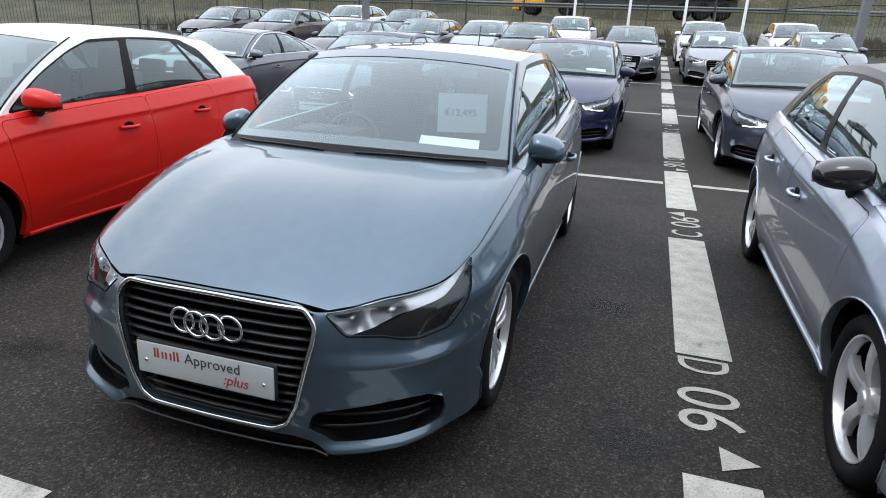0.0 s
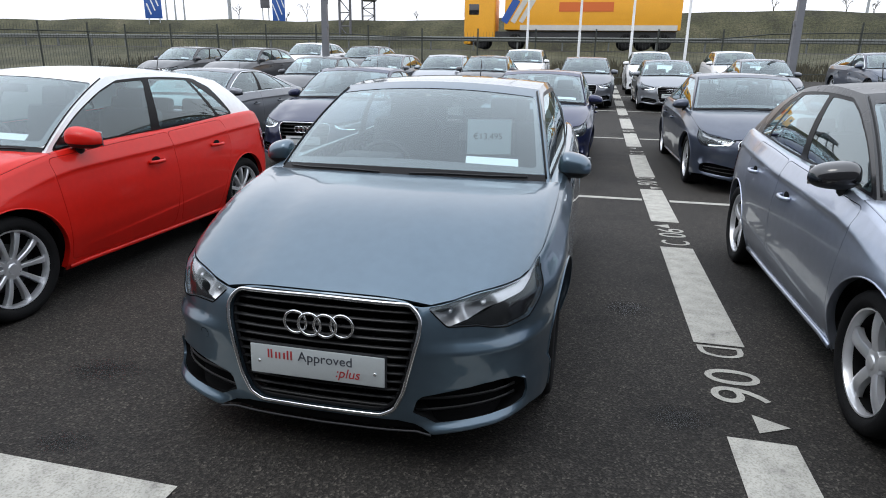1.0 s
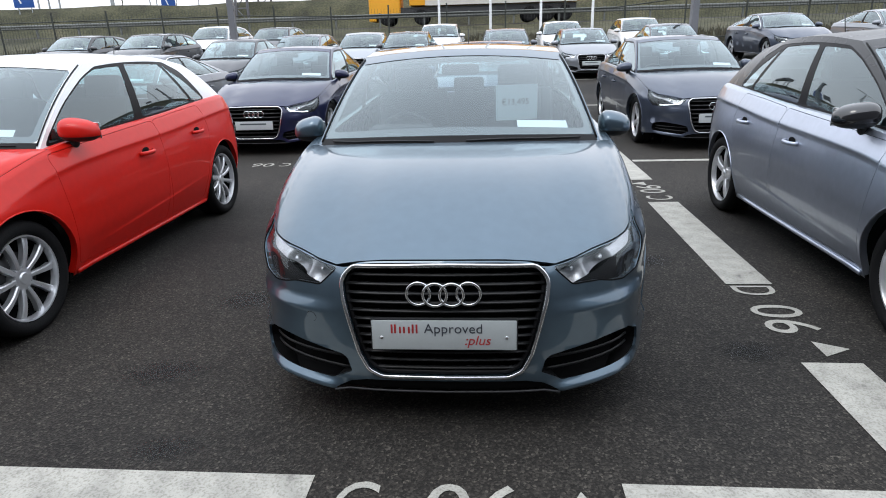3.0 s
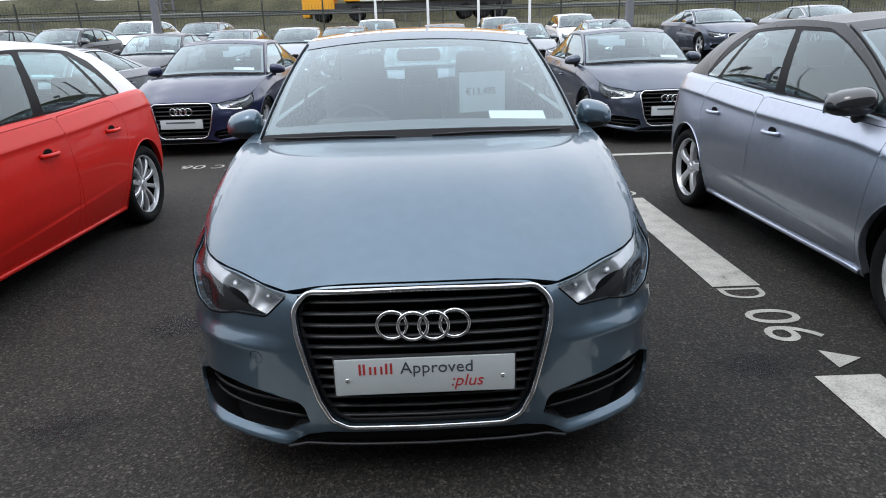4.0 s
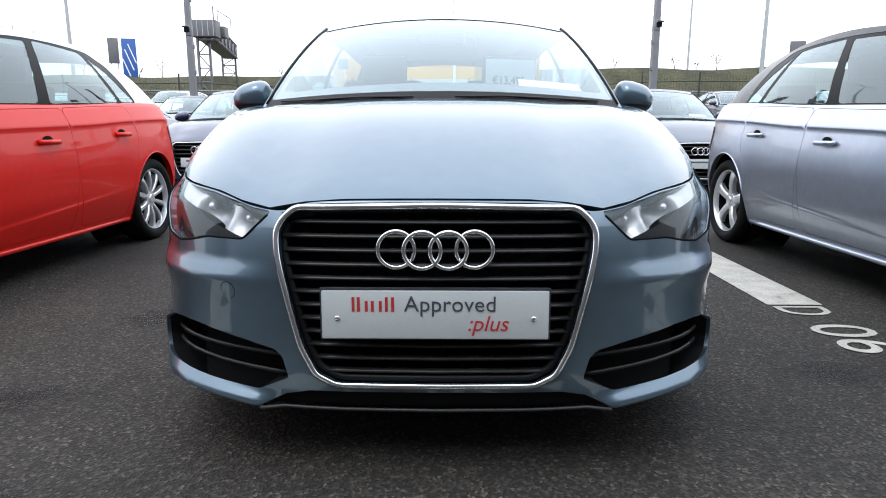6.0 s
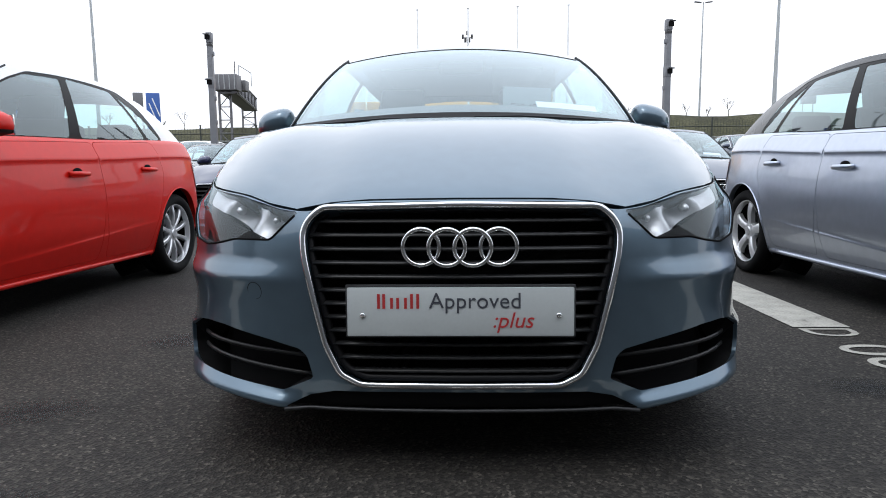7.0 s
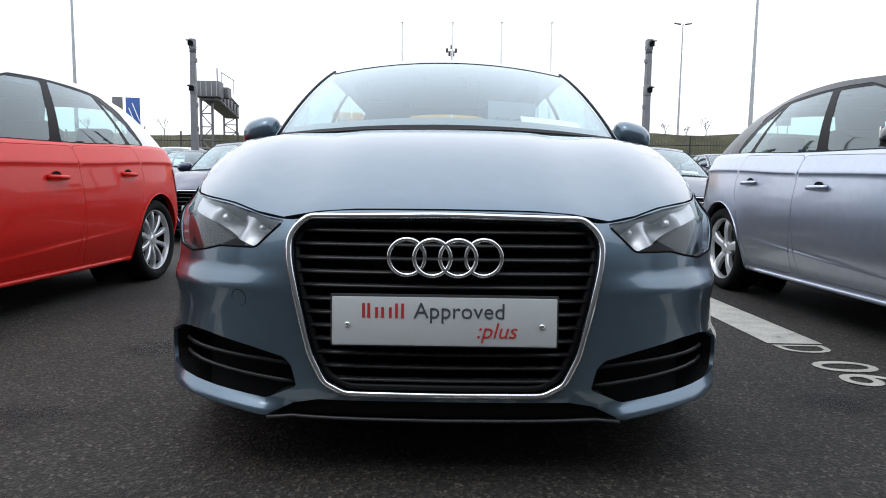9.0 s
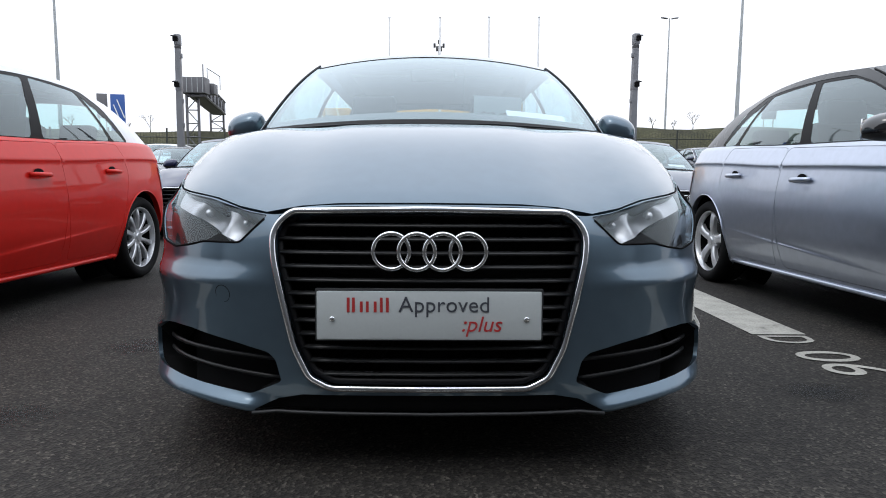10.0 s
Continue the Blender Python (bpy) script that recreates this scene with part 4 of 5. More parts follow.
        for (x, z), rad in cxy:
            p = sh.band(np.array([[fx(x * sx), z * kz]]))[0]
            nn = Vector((math.copysign(.45, sd), -1, 0)).normalized()
            c = Vector((p[0] * sd, p[1], p[2])) - nn * .056
            turn = nn.to_track_quat("X", "Z").to_matrix().to_4x4()
            v, f = lathe([(rad * 1.04, -.01), (rad * 1.04, .014), (rad, .017), (rad * .96, .014), (rad * .93, .006), (rad * .7, .012), (rad * .4, .017), (.0, .019)], 24)
            ob = mesh_object("bowl", v, f, CHROME, hl)
            ob.matrix_basis = Matrix.Translation(c) @ turn
            part("bulb", sphere_bm(Matrix.Translation(c + nn * .012) @ Matrix.Diagonal((.007, .007, .007, 1)), 12, 8), SATIN, hl)
        if lamps == "led":
            pts = [sh.band(np.array([[fx(x * sx), z * kz]]))[0] for x, z in ((.44, .633), (.48, .595), (.55, .578), (.64, .572), (.695, .572))]
            v, f = tube([(p[0] * sd, p[1] + .012, p[2]) for p in pts], .006, seg=6)
            mesh_object("light_strip", v, f, LED, hl)
        vn = new("bumper_vent")
        vn.parent = car
        vs = Sheet(sh.band, vent, [], .04 if fine else .07)
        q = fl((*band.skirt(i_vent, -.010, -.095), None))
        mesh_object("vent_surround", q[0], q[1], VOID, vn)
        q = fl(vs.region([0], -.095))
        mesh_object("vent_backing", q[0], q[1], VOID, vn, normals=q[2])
        for z0, dz in ((.246, .032), (.294, .018)):
            sa, sb = fx(.362 * sx), sy(.215 * fk)
            sv = np.linspace(sa, sb, 9)
            zz2 = (z0 + dz * (sv - sa) / (sb - sa)) * kz
            vp = sh.band(np.stack([sv, zz2], 1)) - .032 * np.stack([np.interp(sv, sh.s, sh.n[:, 0]), np.interp(sv, sh.s, sh.n[:, 1]), 0 * sv], 1)
            v, f = tube([(p[0] * sd, p[1], p[2]) for p in vp], .0034, seg=6, flat=1.8)
            mesh_object("vent_slat", v, f, SLAT, vn)
        door_mirror(car, sh, sd, mirror or coat)
        sv = np.linspace(sy(k["fo"] + R + .02), sy(k["fo"] + k["wb"] - R - .02), 12)
        q = sh.band(np.stack([sv, 0 * sv + .206], 1))
        v, f = tube([(p[0] * sd + .004 * sd, p[1], p[2]) for p in q], .011, seg=8, flat=1.3)
        mesh_object("sill", v, f, coat, car)
        for y0, y1 in k["doors"]:
            handle(car, sh, sd, y1 - (.17 if y1 == k["doors"][-1][1] else .22), coat)
        for yw in (k["fo"], k["fo"] + k["wb"]):
            wheel(car, rim, k["r"], sd * (hw - .150), yw, sd < 0)
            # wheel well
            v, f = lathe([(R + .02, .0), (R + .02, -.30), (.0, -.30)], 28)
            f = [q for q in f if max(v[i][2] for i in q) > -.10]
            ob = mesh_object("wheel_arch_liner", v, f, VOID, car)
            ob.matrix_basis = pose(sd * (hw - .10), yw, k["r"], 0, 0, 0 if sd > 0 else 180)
        # wiper
        q = sh.screen(np.array([[.05, .014], [.22, .022], [.42, .022], [.60, .030]])) + np.array((0, -.006, .007))
        if sd > 0:
            v, f = tube([tuple(p) for p in q], .004, seg=6)
            mesh_object("wiper", v, f, PLASTIC, car)
            q2 = sh.screen(np.array([[-.10, .012], [-.3, .020], [-.5, .020], [-.62, .028]])) + np.array((0, -.006, .007))
            v, f = tube([tuple(p) for p in q2], .004, seg=6)
            mesh_object("wiper", v, f, PLASTIC, car)
    if kind == "three_door":
        c = sh.band(np.array([[fx(.505), .452]]))[0]
        pts = [sh.band(np.array([[fx(.505) + .021 * math.cos(q), .452 + .021 * math.sin(q)]]))[0] * (-1, 1, 1) for q in np.linspace(0, 2 * math.pi, 24, endpoint=False)]
        v, f = tube([(p[0], p[1] - .0003, p[2]) for p in pts], .0008, closed=True, seg=5)
        mesh_object("tow_eye_cover", v, f, VOID, car)
    # lower lip under the nose
    sv = np.linspace(0, fx(.42 * sx), 9)
    lip = sh.band(np.stack([sv, 0 * sv + .173 * kz], 1))
    pts = [(-p[0], p[1] - .006, p[2]) for p in lip[::-1]] + [(p[0], p[1] - .006, p[2]) for p in lip[1:]]
    v, f = tube(pts, .0045, seg=6)
    mesh_object("bumper_lip", v, f, PLASTIC, car)
    # floor pan closes the car from below
    part("floor_pan", box(k["W"] - .5, L - .5, .02, pose(0, L / 2, .20)), VOID, car)
    # ----- cabin
    a = sh.apil()
    bm = box(2 * a[0] - .06, .52, .16, pose(0, a[1] + .24, a[2] - .06 - .03), .05, 3)
    add_box(bm, pose(-.33, a[1] + .34, a[2] + .015), .36, .22, .09, .03)
    part("dashboard", bm, DASH, car)
    v, f = tube([(-.34 + .18 * math.cos(q), a[1] + .60 + .06 * math.sin(q), a[2] - .08 + .17 * math.sin(q)) for q in np.linspace(0, 2 * math.pi, 28, endpoint=False)], .016, closed=True, seg=6)
    mesh_object("steering_wheel", v, f, PLASTIC, car)
    for x in (-.36, .36):
        seat = new("front_seat")
        seat.parent = car
        y = k["yh"] + .45
        part("cushion", box(.48, .50, .16, pose(x, y - .2, .46 * kz), .05, 3), SEAT, seat)
        part("backrest", box(.48, .15, .62, pose(x, y + .12, .80 * kz, -14), .05, 3), SEAT, seat)
        part("headrest", box(.27, .10, .19, pose(x, y + .22, 1.16 * kz, -12), .04, 3), SEAT, seat)
    yb = min(k["yd"] - .55, k["yh"] + 1.35)
    part("rear_bench", box(1.22, .14, .58, pose(0, yb, .74 * kz, -18), .05, 3), SEAT, car)
    for x in (-.38, 0, .38):
        part("rear_headrest", box(.25, .09, .13, pose(x, yb + .10, 1.07 * kz, -15), .03, 2), SEAT, car)
    p = sh.screen(np.array([[0.0, .74]]))[0]
    part("rear_view_mirror", box(.22, .03, .06, pose(0, p[1] + .09, p[2] - .06), .02, 3), PLASTIC, car)
    part("roof_lining", box(2 * .50 * hw, k["yr"] - k["yh"] - .55, .012, pose(0, (k["yr"] + k["yh"]) / 2 - .06, k["hh"] - .075)), SEAT_LIGHT, car)
    rr = sh.roof(np.array([[0.0, 1.45]]))[0]
    v, f = tube([(0, rr[1], rr[2] - .01), (0, rr[1] + .06, rr[2] + .16)], .004, seg=5)
    mesh_object("aerial", v, f, PLASTIC, car)
    return car, sh


DARK_CHROME = material("lamp_reflector", (0.54, 0.55, 0.57), 0.46, 0.9, vary=0.15, scale=30)
SEAT_LIGHT = material("pale_headlining", (0.35, 0.35, 0.34), 0.9, vary=0.1, scale=30)


def sales_sheets(car, sh, big=False):
    """Papers laid behind the windscreen of a parked car; things of their own."""
    def sheet(nm, u0, u1, v0, v1, off, mat, label):
        s = Sheet(sh.screen, [(u0, v0), (u1, v0), (u1, v1), (u0, v1)], [], .05)
        v, f, n = s.region([0], off)
        ob = mesh_object(nm, v, f, mat, None, "", normals=n)
        ob.matrix_basis = car.matrix_basis
        tagged(ob, label, "paper sheet")
        return ob, s
    out = [sheet("sales_sheet", .305, .560, .080, .170, -.012, PAPER, "white printed paper sheet propped behind a car windscreen")[0]]
    if big:
        # a price card in a clear pocket that hangs from the sun visor
        face = pose(.330, 1.775, 1.062, 90, 0, 18)
        ob = part("price_sheet", box(.262, .205, .0015, face), PAPER_GREY, None)
        ob.matrix_basis = car.matrix_basis
        tagged(ob, "faded pale price card hung inside a car windscreen", "price card")
        text_mesh("price", "\u20ac13,495", .052, INK, ob, face @ Matrix.Translation((-.098, -.014, .002)))
        part("pocket", box(.34, .36, .001, pose(.315, 1.790, 1.135, 90, 0, 18)), POCKET, ob, "clear plastic pocket").visible_shadow = False
        out.append(ob)
    return out


def park(car, x, y, turn=0.0, z=0.0):
    car.matrix_basis = pose(x, y, z, 0, 0, turn)
    return car


def repaint(car, coat, accent, old_coat, old_accent):
    """Gives a copied car its own paint."""
    for o in car.children_recursive:
        if o.type != "MESH" or not o.material_slots:
            continue
        for s in o.material_slots:
            if s.material in (old_coat, old_accent):
                now = coat if s.material == old_coat else accent
                s.link = "OBJECT"
                s.material = now


# ---------------------------------------------------------------- ground
def rise(y):
    """The lot climbs gently away from the first row."""
    return 0.0315 * max(0.0, y - 7.6) if y < 29 else 0.674


def soft(t):
    t = min(1.0, max(0.0, t))
    return t * t * (3 - 2 * t)


def level(x, y):
    """The lot's height: it also lifts a little towards both sides at the back."""
    return rise(y) + (0.30 if x > 0 else 0.17) * soft((abs(x) - 7) / 3) * soft((y - 12) / 5)


def crest(x):
    return float(np.interp(x, [-60, -22, -12, 0, 12, 60], [5.2, 5.1, 5.1, 5.4, 5.8, 6.0]))


def terrain(x, y):
    if y <= 31:
        return level(x, y)
    c = crest(x)
    return float(np.interp(y, [31, 34, 42, 49.5, 53, 60, 600], [level(x, 31), 1.1, 2.5, 2.6, c, c + .1, c - 4])) + (0.25 * noise.noise((x * .15, y * .15, 0)) if y > 33 and not 41.5 < y < 49.5 else 0)


def ground_material(name, kind):
    m = bpy.data.materials.new(name)
    m.use_nodes = True
    n, l = m.node_tree.nodes, m.node_tree.links
    b = n["Principled BSDF"]
    tc = n.new("ShaderNodeTexCoord")

    def noise_tex(scale, detail=6):
        t = n.new("ShaderNodeTexNoise")
        t.inputs["Scale"].default_value, t.inputs["Detail"].default_value = scale, detail
        l.new(tc.outputs["Object"], t.inputs["Vector"])
        return t

    def ramp(src, stops):
        r = n.new("ShaderNodeValToRGB")
        r.color_ramp.elements[0].position, r.color_ramp.elements[0].color = stops[0][0], (*stops[0][1], 1)
        r.color_ramp.elements[1].position, r.color_ramp.elements[1].color = stops[-1][0], (*stops[-1][1], 1)
        for p, c in stops[1:-1]:
            e = r.color_ramp.elements.new(p)
            e.color = (*c, 1)
        l.new(src, r.inputs["Fac"])
        return r

    def mix(a, c, fac, mode="MULTIPLY"):
        x = n.new("ShaderNodeMixRGB")
        x.blend_type = mode
        if isinstance(fac, float):
            x.inputs["Fac"].default_value = fac
        else:
            l.new(fac, x.inputs["Fac"])
        l.new(a, x.inputs["Color1"]), l.new(c, x.inputs["Color2"])
        return x

    if kind == "asphalt":
        chips = n.new("ShaderNodeTexVoronoi")
        chips.inputs["Scale"].default_value = 125.0
        l.new(tc.outputs["Object"], chips.inputs["Vector"])
        stone = ramp(chips.outputs["Color"], [(0.0, (.0086, .0077, .0069)), (.50, (.0196, .0177, .0154)), (.80, (.046, .0415, .036)), (1.0, (.115, .104, .089))])
        blot = ramp(noise_tex(.55, 7).outputs["Fac"], [(.30, (.50, .50, .52)), (.48, (1, 1, 1)), (.70, (1.25, 1.22, 1.18))])
        patch = ramp(noise_tex(2.2, 4).outputs["Fac"], [(.22, (.45, .45, .46)), (.36, (1, 1, 1)), (.8, (1.1, 1.1, 1.1))])
        col = mix(mix(stone.outputs[0], blot.outputs[0], 1.0).outputs[0], patch.outputs[0], 1.0)
        l.new(col.outputs[0], b.inputs["Base Color"])
        b.inputs["Roughness"].default_value = 0.8
        b.inputs["Specular IOR Level"].default_value = 0.28
        bu = n.new("ShaderNodeBump")
        bu.inputs["Strength"].default_value, bu.inputs["Distance"].default_value = 0.55, 0.006
        l.new(chips.outputs["Distance"], bu.inputs["Height"]), l.new(bu.outputs[0], b.inputs["Normal"])
    elif kind == "line":
        worn = ramp(noise_tex(9, 10).outputs["Fac"], [(.25, (.16, .157, .142)), (.34, (.345, .335, .30)), (.62, (.46, .447, .40))])
        grain = ramp(noise_tex(120, 3).outputs["Fac"], [(.3, (.62, .62, .60)), (.55, (1, 1, 1))])
        l.new(mix(worn.outputs[0], grain.outputs[0], 1.0).outputs[0], b.inputs["Base Color"])
        b.inputs["Roughness"].default_value = 0.7
        bu = n.new("ShaderNodeBump")
        bu.inputs["Strength"].default_value, bu.inputs["Distance"].default_value = 0.5, 0.003
        l.new(noise_tex(130, 3).outputs["Fac"], bu.inputs["Height"]), l.new(bu.outputs[0], b.inputs["Normal"])
    else:
        base = ramp(noise_tex(.5, 8).outputs["Fac"], [(.25, (.026, .025, .014)), (.45, (.050, .050, .024)), (.6, (.072, .070, .036)), (.8, (.105, .092, .055))])
        fine = ramp(noise_tex(6, 6).outputs["Fac"], [(.3, (.5, .5, .5)), (.7, (1.3, 1.3, 1.3))])
        l.new(mix(base.outputs[0], fine.outputs[0], 1.0).outputs[0], b.inputs["Base Color"])
        b.inputs["Roughness"].default_value = 0.95
        bu = n.new("ShaderNodeBump")
        bu.inputs["Strength"].default_value, bu.inputs["Distance"].default_value = 1.0, 0.08
        l.new(noise_tex(9, 8).outputs["Fac"], bu.inputs["Height"]), l.new(bu.outputs[0], b.inputs["Normal"])
    return m


ASPHALT = ground_material("asphalt", "asphalt")
LINE = ground_material("worn_line_paint", "line")
GRASS = ground_material("rough_grass", "grass")

gx = sorted({*np.linspace(-60, 60, 61), *(-600, -400, -250, -150, -100, -80, 80, 100, 150, 250, 400, 600)})
gy = sorted({*np.linspace(-12, 30, 22), 7.6, 31, *np.linspace(32, 60, 29), 41.6, 49.4, *(-600, -300, -120, -60, -30, 80, 120, 200, 350, 600)})
verts = [(x, y, terrain(x, y)) for y in gy for x in gx]
faces, slots = [], []
for j in range(len(gy) - 1):
    for i in range(len(gx) - 1):
        a = j * len(gx) + i
        faces.append((a, a + 1, a + 1 + len(gx), a + len(gx)))
        slots.append(0 if gy[j] < 31 or 41.6 <= gy[j] < 49.4 else 1)
ground = mesh_object("ground", verts, faces, [ASPHALT, GRASS], slots=slots)
tagged(ground, "dark worn asphalt car park with grass bank", "ground", kind="structure")

GRID = Matrix.Rotation(-0.035, 4, "Z")


def grid(u, v):
    """Lot axes (u across the rows, v away from the first line) to the plan."""
    p = GRID @ Vector((u, v, 0)) + Vector((1.553, 0.0, 0))
    return p.x, p.y


def stripe(u0, v0, u1, v1, name="bay_line", up=0.004):
    """A flat painted line over a rectangle of the lot."""
    n = max(1, int(abs(v1 - v0) / 0.8))
    m = max(1, int(abs(u1 - u0) / 2.0))
    vs, fs = [], []
    for j in range(n + 1):
        for i in range(m + 1):
            x, y = grid(u0 + (u1 - u0) * i / m, v0 + (v1 - v0) * j / n)
            vs.append((x, y, rise(y) + up))
    for j in range(n):
        for i in range(m):
            a = j * (m + 1) + i
            fs.append((a, a + 1, a + m + 2, a + m + 1))
    ob = mesh_object(name, vs, fs, LINE, smooth=False)
    return tagged(ob, "worn white painted parking bay line", "road marking", "lines on the asphalt", "structure")


def bay_text(words, u, v, turn, size=0.34, squeeze=1.0):
    x, y = grid(u, v)
    ob = text_mesh("bay_number", words, size, LINE, None, Matrix.Translation((x, y, rise(y) + .004)) @ GRID @ pose(0, 0, 0, 0, 0, turn) @ Matrix.Diagonal((squeeze, 1, 1, 1)), depth=0.0)
    return tagged(ob, "white stencilled bay lettering on asphalt", "road marking", "bay lettering", "structure")


def arrow(u, v, turn):
    x, y = grid(u, v)
    ob = mesh_object("arrow_mark", [(-.075, 0, 0), (.075, 0, 0), (0, .14, 0)], [(0, 1, 2)], LINE, smooth=False)
    ob.matrix_basis = Matrix.Translation((x, y, rise(y) + .004)) @ GRID @ pose(0, 0, 0, 0, 0, turn)
    return tagged(ob, "white painted triangle on the asphalt", "road marking", kind="structure")


PITCH = 5.62
stripe(0, -.60, .265, .51)
for row in range(5):
    o = row * PITCH
    stripe(0, o + 1.46, .265, o + 3.44)
    stripe(0, o + 4.38, .265, o + PITCH + (.51 if row == 0 else .6))
    bay_text("C", .262, o + 3.51, 90, squeeze=.72)
    bay_text("06", .262, o + 3.78, 90)
    arrow(.15, o + 4.20, 90)
    arrow(.14, o + .645, -90)
    bay_text("D", .010, o + 1.45, -90, squeeze=.66)
    bay_text("06", .000, o + 1.165, -90, .37)
    if row:
        for a, b in ((-11.0, -4.85), (-3.74, -.02), (.285, 14.0)):
            stripe(a, o - .23, b, o - .12)
# the first row's front line
stripe(-.95, -.60, -.02, -.335)
stripe(-4.6, -.60, -1.99, -.335)
stripe(.285, -.60, 3.2, -.335)
bay_text("C", -1.905, -.595, 0, squeeze=.68)
bay_text("06", -1.605, -.595, 0)
arrow(-1.09, -.52, 0)
bay_text("C", -3.92, 5.60, 180, .30, .70)
bay_text("06", -4.14, 5.60, 180, .30)


def stain_material():
    """Old oil soaked into the asphalt, ragged at the edge."""
    m = bpy.data.materials.new("oil_stain")
    m.use_nodes = True
    n, l = m.node_tree.nodes, m.node_tree.links
    b = n["Principled BSDF"]
    b.inputs["Base Color"].default_value = (.004, .004, .004, 1)
    b.inputs["Roughness"].default_value = .6
    tc, ln, nz, add, mr = n.new("ShaderNodeTexCoord"), n.new("ShaderNodeVectorMath"), n.new("ShaderNodeTexNoise"), n.new("ShaderNodeMath"), n.new("ShaderNodeMapRange")
    ln.operation, add.operation = "LENGTH", "ADD"
    nz.inputs["Scale"].default_value, nz.inputs["Detail"].default_value = 4.0, 6
    l.new(tc.outputs["Object"], ln.inputs[0]), l.new(tc.outputs["Object"], nz.inputs["Vector"])
    l.new(ln.outputs["Value"], add.inputs[0]), l.new(nz.outputs["Fac"], add.inputs[1])
    mr.inputs["From Min"].default_value, mr.inputs["From Max"].default_value = .55, 1.15
    mr.inputs["To Min"].default_value, mr.inputs["To Max"].default_value = .62, 0.0
    l.new(add.outputs[0], mr.inputs["Value"]), l.new(mr.outputs[0], b.inputs["Alpha"])
    return m


STAIN = stain_material()
for x, y, sx, sy in ((-1.33, .45, .34, .20), (1.40, .62, .26, .18), (-1.05, -.12, .24, .14), (1.28, 1.9, .26, .22), (-1.2, 1.3, .34, .24)):
    ring = [(math.cos(2 * math.pi * i / 24), math.sin(2 * math.pi * i / 24), 0) for i in range(24)]
    ob = mesh_object("oil_stain", ring, [tuple(range(24))], STAIN, smooth=False)
    ob.matrix_basis = Matrix.Translation((x, y, .003)) @ Matrix.Diagonal((sx, sy, 1, 1))
    tagged(ob, "dark dried oil stain on the asphalt", "oil stain", kind="structure")

# unseen plain wall added behind the camera; closes the lot and cuts sky light
UNSEEN_WALL = material("unseen_wall_grey", (0.10, 0.105, 0.11), 0.5, vary=0.1, scale=1.0)
wall = part("wall_south", box(90, .4, 8.0, pose(0, -7.5, 4.0)), UNSEEN_WALL, None, smooth=False)
tagged(wall, "plain dark grey wall, unseen, added to block sky light", "wall", kind="structure")


# ---------------------------------------------------------------- surroundings
GALV = material("galvanised_steel", (0.34, 0.36, 0.37), 0.5, 0.6, vary=0.12, scale=6)
POLE_WHITE = material("white_pole", (0.75, 0.76, 0.76), 0.4, vary=0.05, scale=4)
FENCE = material("dark_fence_steel", (0.042, 0.047, 0.040), 0.6, 0.3, vary=0.2, scale=10)
BARRIER = material("weathered_barrier_steel", (0.15, 0.158, 0.15), 0.6, 0.4, vary=0.15, scale=3)
SIGN_BLUE = material("motorway_blue", (0.02, 0.085, 0.32), 0.4, vary=0.06, scale=4)
SIGN_GREY = material("sign_back_grey", (0.13, 0.13, 0.14), 0.5, 0.4, vary=0.1, scale=4)
YELLOW = material("lorry_yellow", (0.78, 0.36, 0.02), 0.45, vary=0.06, scale=1.2)
LORRY_DARK = material("lorry_chassis", (0.03, 0.03, 0.032), 0.6, vary=0.2, scale=5)
LORRY_PALE = material("lorry_side_rail", (0.55, 0.53, 0.48), 0.5, vary=0.1, scale=3)
LORRY_RED = material("lorry_lettering", (0.62, 0.13, 0.02), 0.5)


def fence_line(x0, y0, x1, y1):
    """A palisade fence > post each, rail, bars."""
    fence = new("palisade_fence")
    tagged(fence, "dark steel palisade fence below the grass bank", "fence", kind="structure")
    d = Vector((x1 - x0, y1 - y0, 0))
    ln, d = d.length, d.normalized()
    z = lambda s: terrain(x0 + d.x * s, y0 + d.y * s)
    turn = math.degrees(math.atan2(d.y, d.x))
    pm = None
    for i in range(int(ln / 2.75) + 1):
        s = i * 2.75
        bm = box(.065, .065, 2.5, pose(0, 0, 1.25), .008, 1)
        add_box(bm, pose(0, 0, 2.52), .08, .08, .03, .004, 1)
        if pm is None:
            ob = part("post", bm, FENCE, fence)
            pm = ob.data
        else:
            bm.free()
            ob = new("post", pm)
            ob.parent = fence
        ob.matrix_basis = pose(x0 + d.x * s, y0 + d.y * s, z(s) - .05, 0, 0, turn)
    for hh in (.35, 2.05):
        v, f = tube([(x0 + d.x * s, y0 + d.y * s, z(s) + hh) for s in np.linspace(0, ln, 24)], .025, seg=4)
        mesh_object("rail", v, f, FENCE, fence)
    vs, fs = [], []
    for i in range(int(ln / .15)):
        s = i * .15 + random.uniform(-.008, .008)
        c = Vector((x0 + d.x * s, y0 + d.y * s, z(s)))
        o = len(vs)
        side = Vector((-d.y, d.x, 0)) * .008
        for zz, w in ((.05, .004), (2.22, .004), (2.34, .002)):
            for a in (-1, 1):
                for b in (-1, 1):
                    vs.append(c + d * (a * w) + side * b + Vector((0, 0, zz)))
        for k in (0, 4):
            fs += [(o + k, o + k + 1, o + k + 5, o + k + 4), (o + k + 2, o + k + 6, o + k + 7, o + k + 3), (o + k, o + k + 4, o + k + 6, o + k + 2), (o + k + 1, o + k + 3, o + k + 7, o + k + 5)]
    ob = mesh_object("bars", vs, fs, FENCE, fence, smooth=False)
    tagged(ob, kind="stuff")
    return fence


fence_line(-23, 29.3, 34, 28.6)
fence_line(-26, 8, -23.2, 29.0)

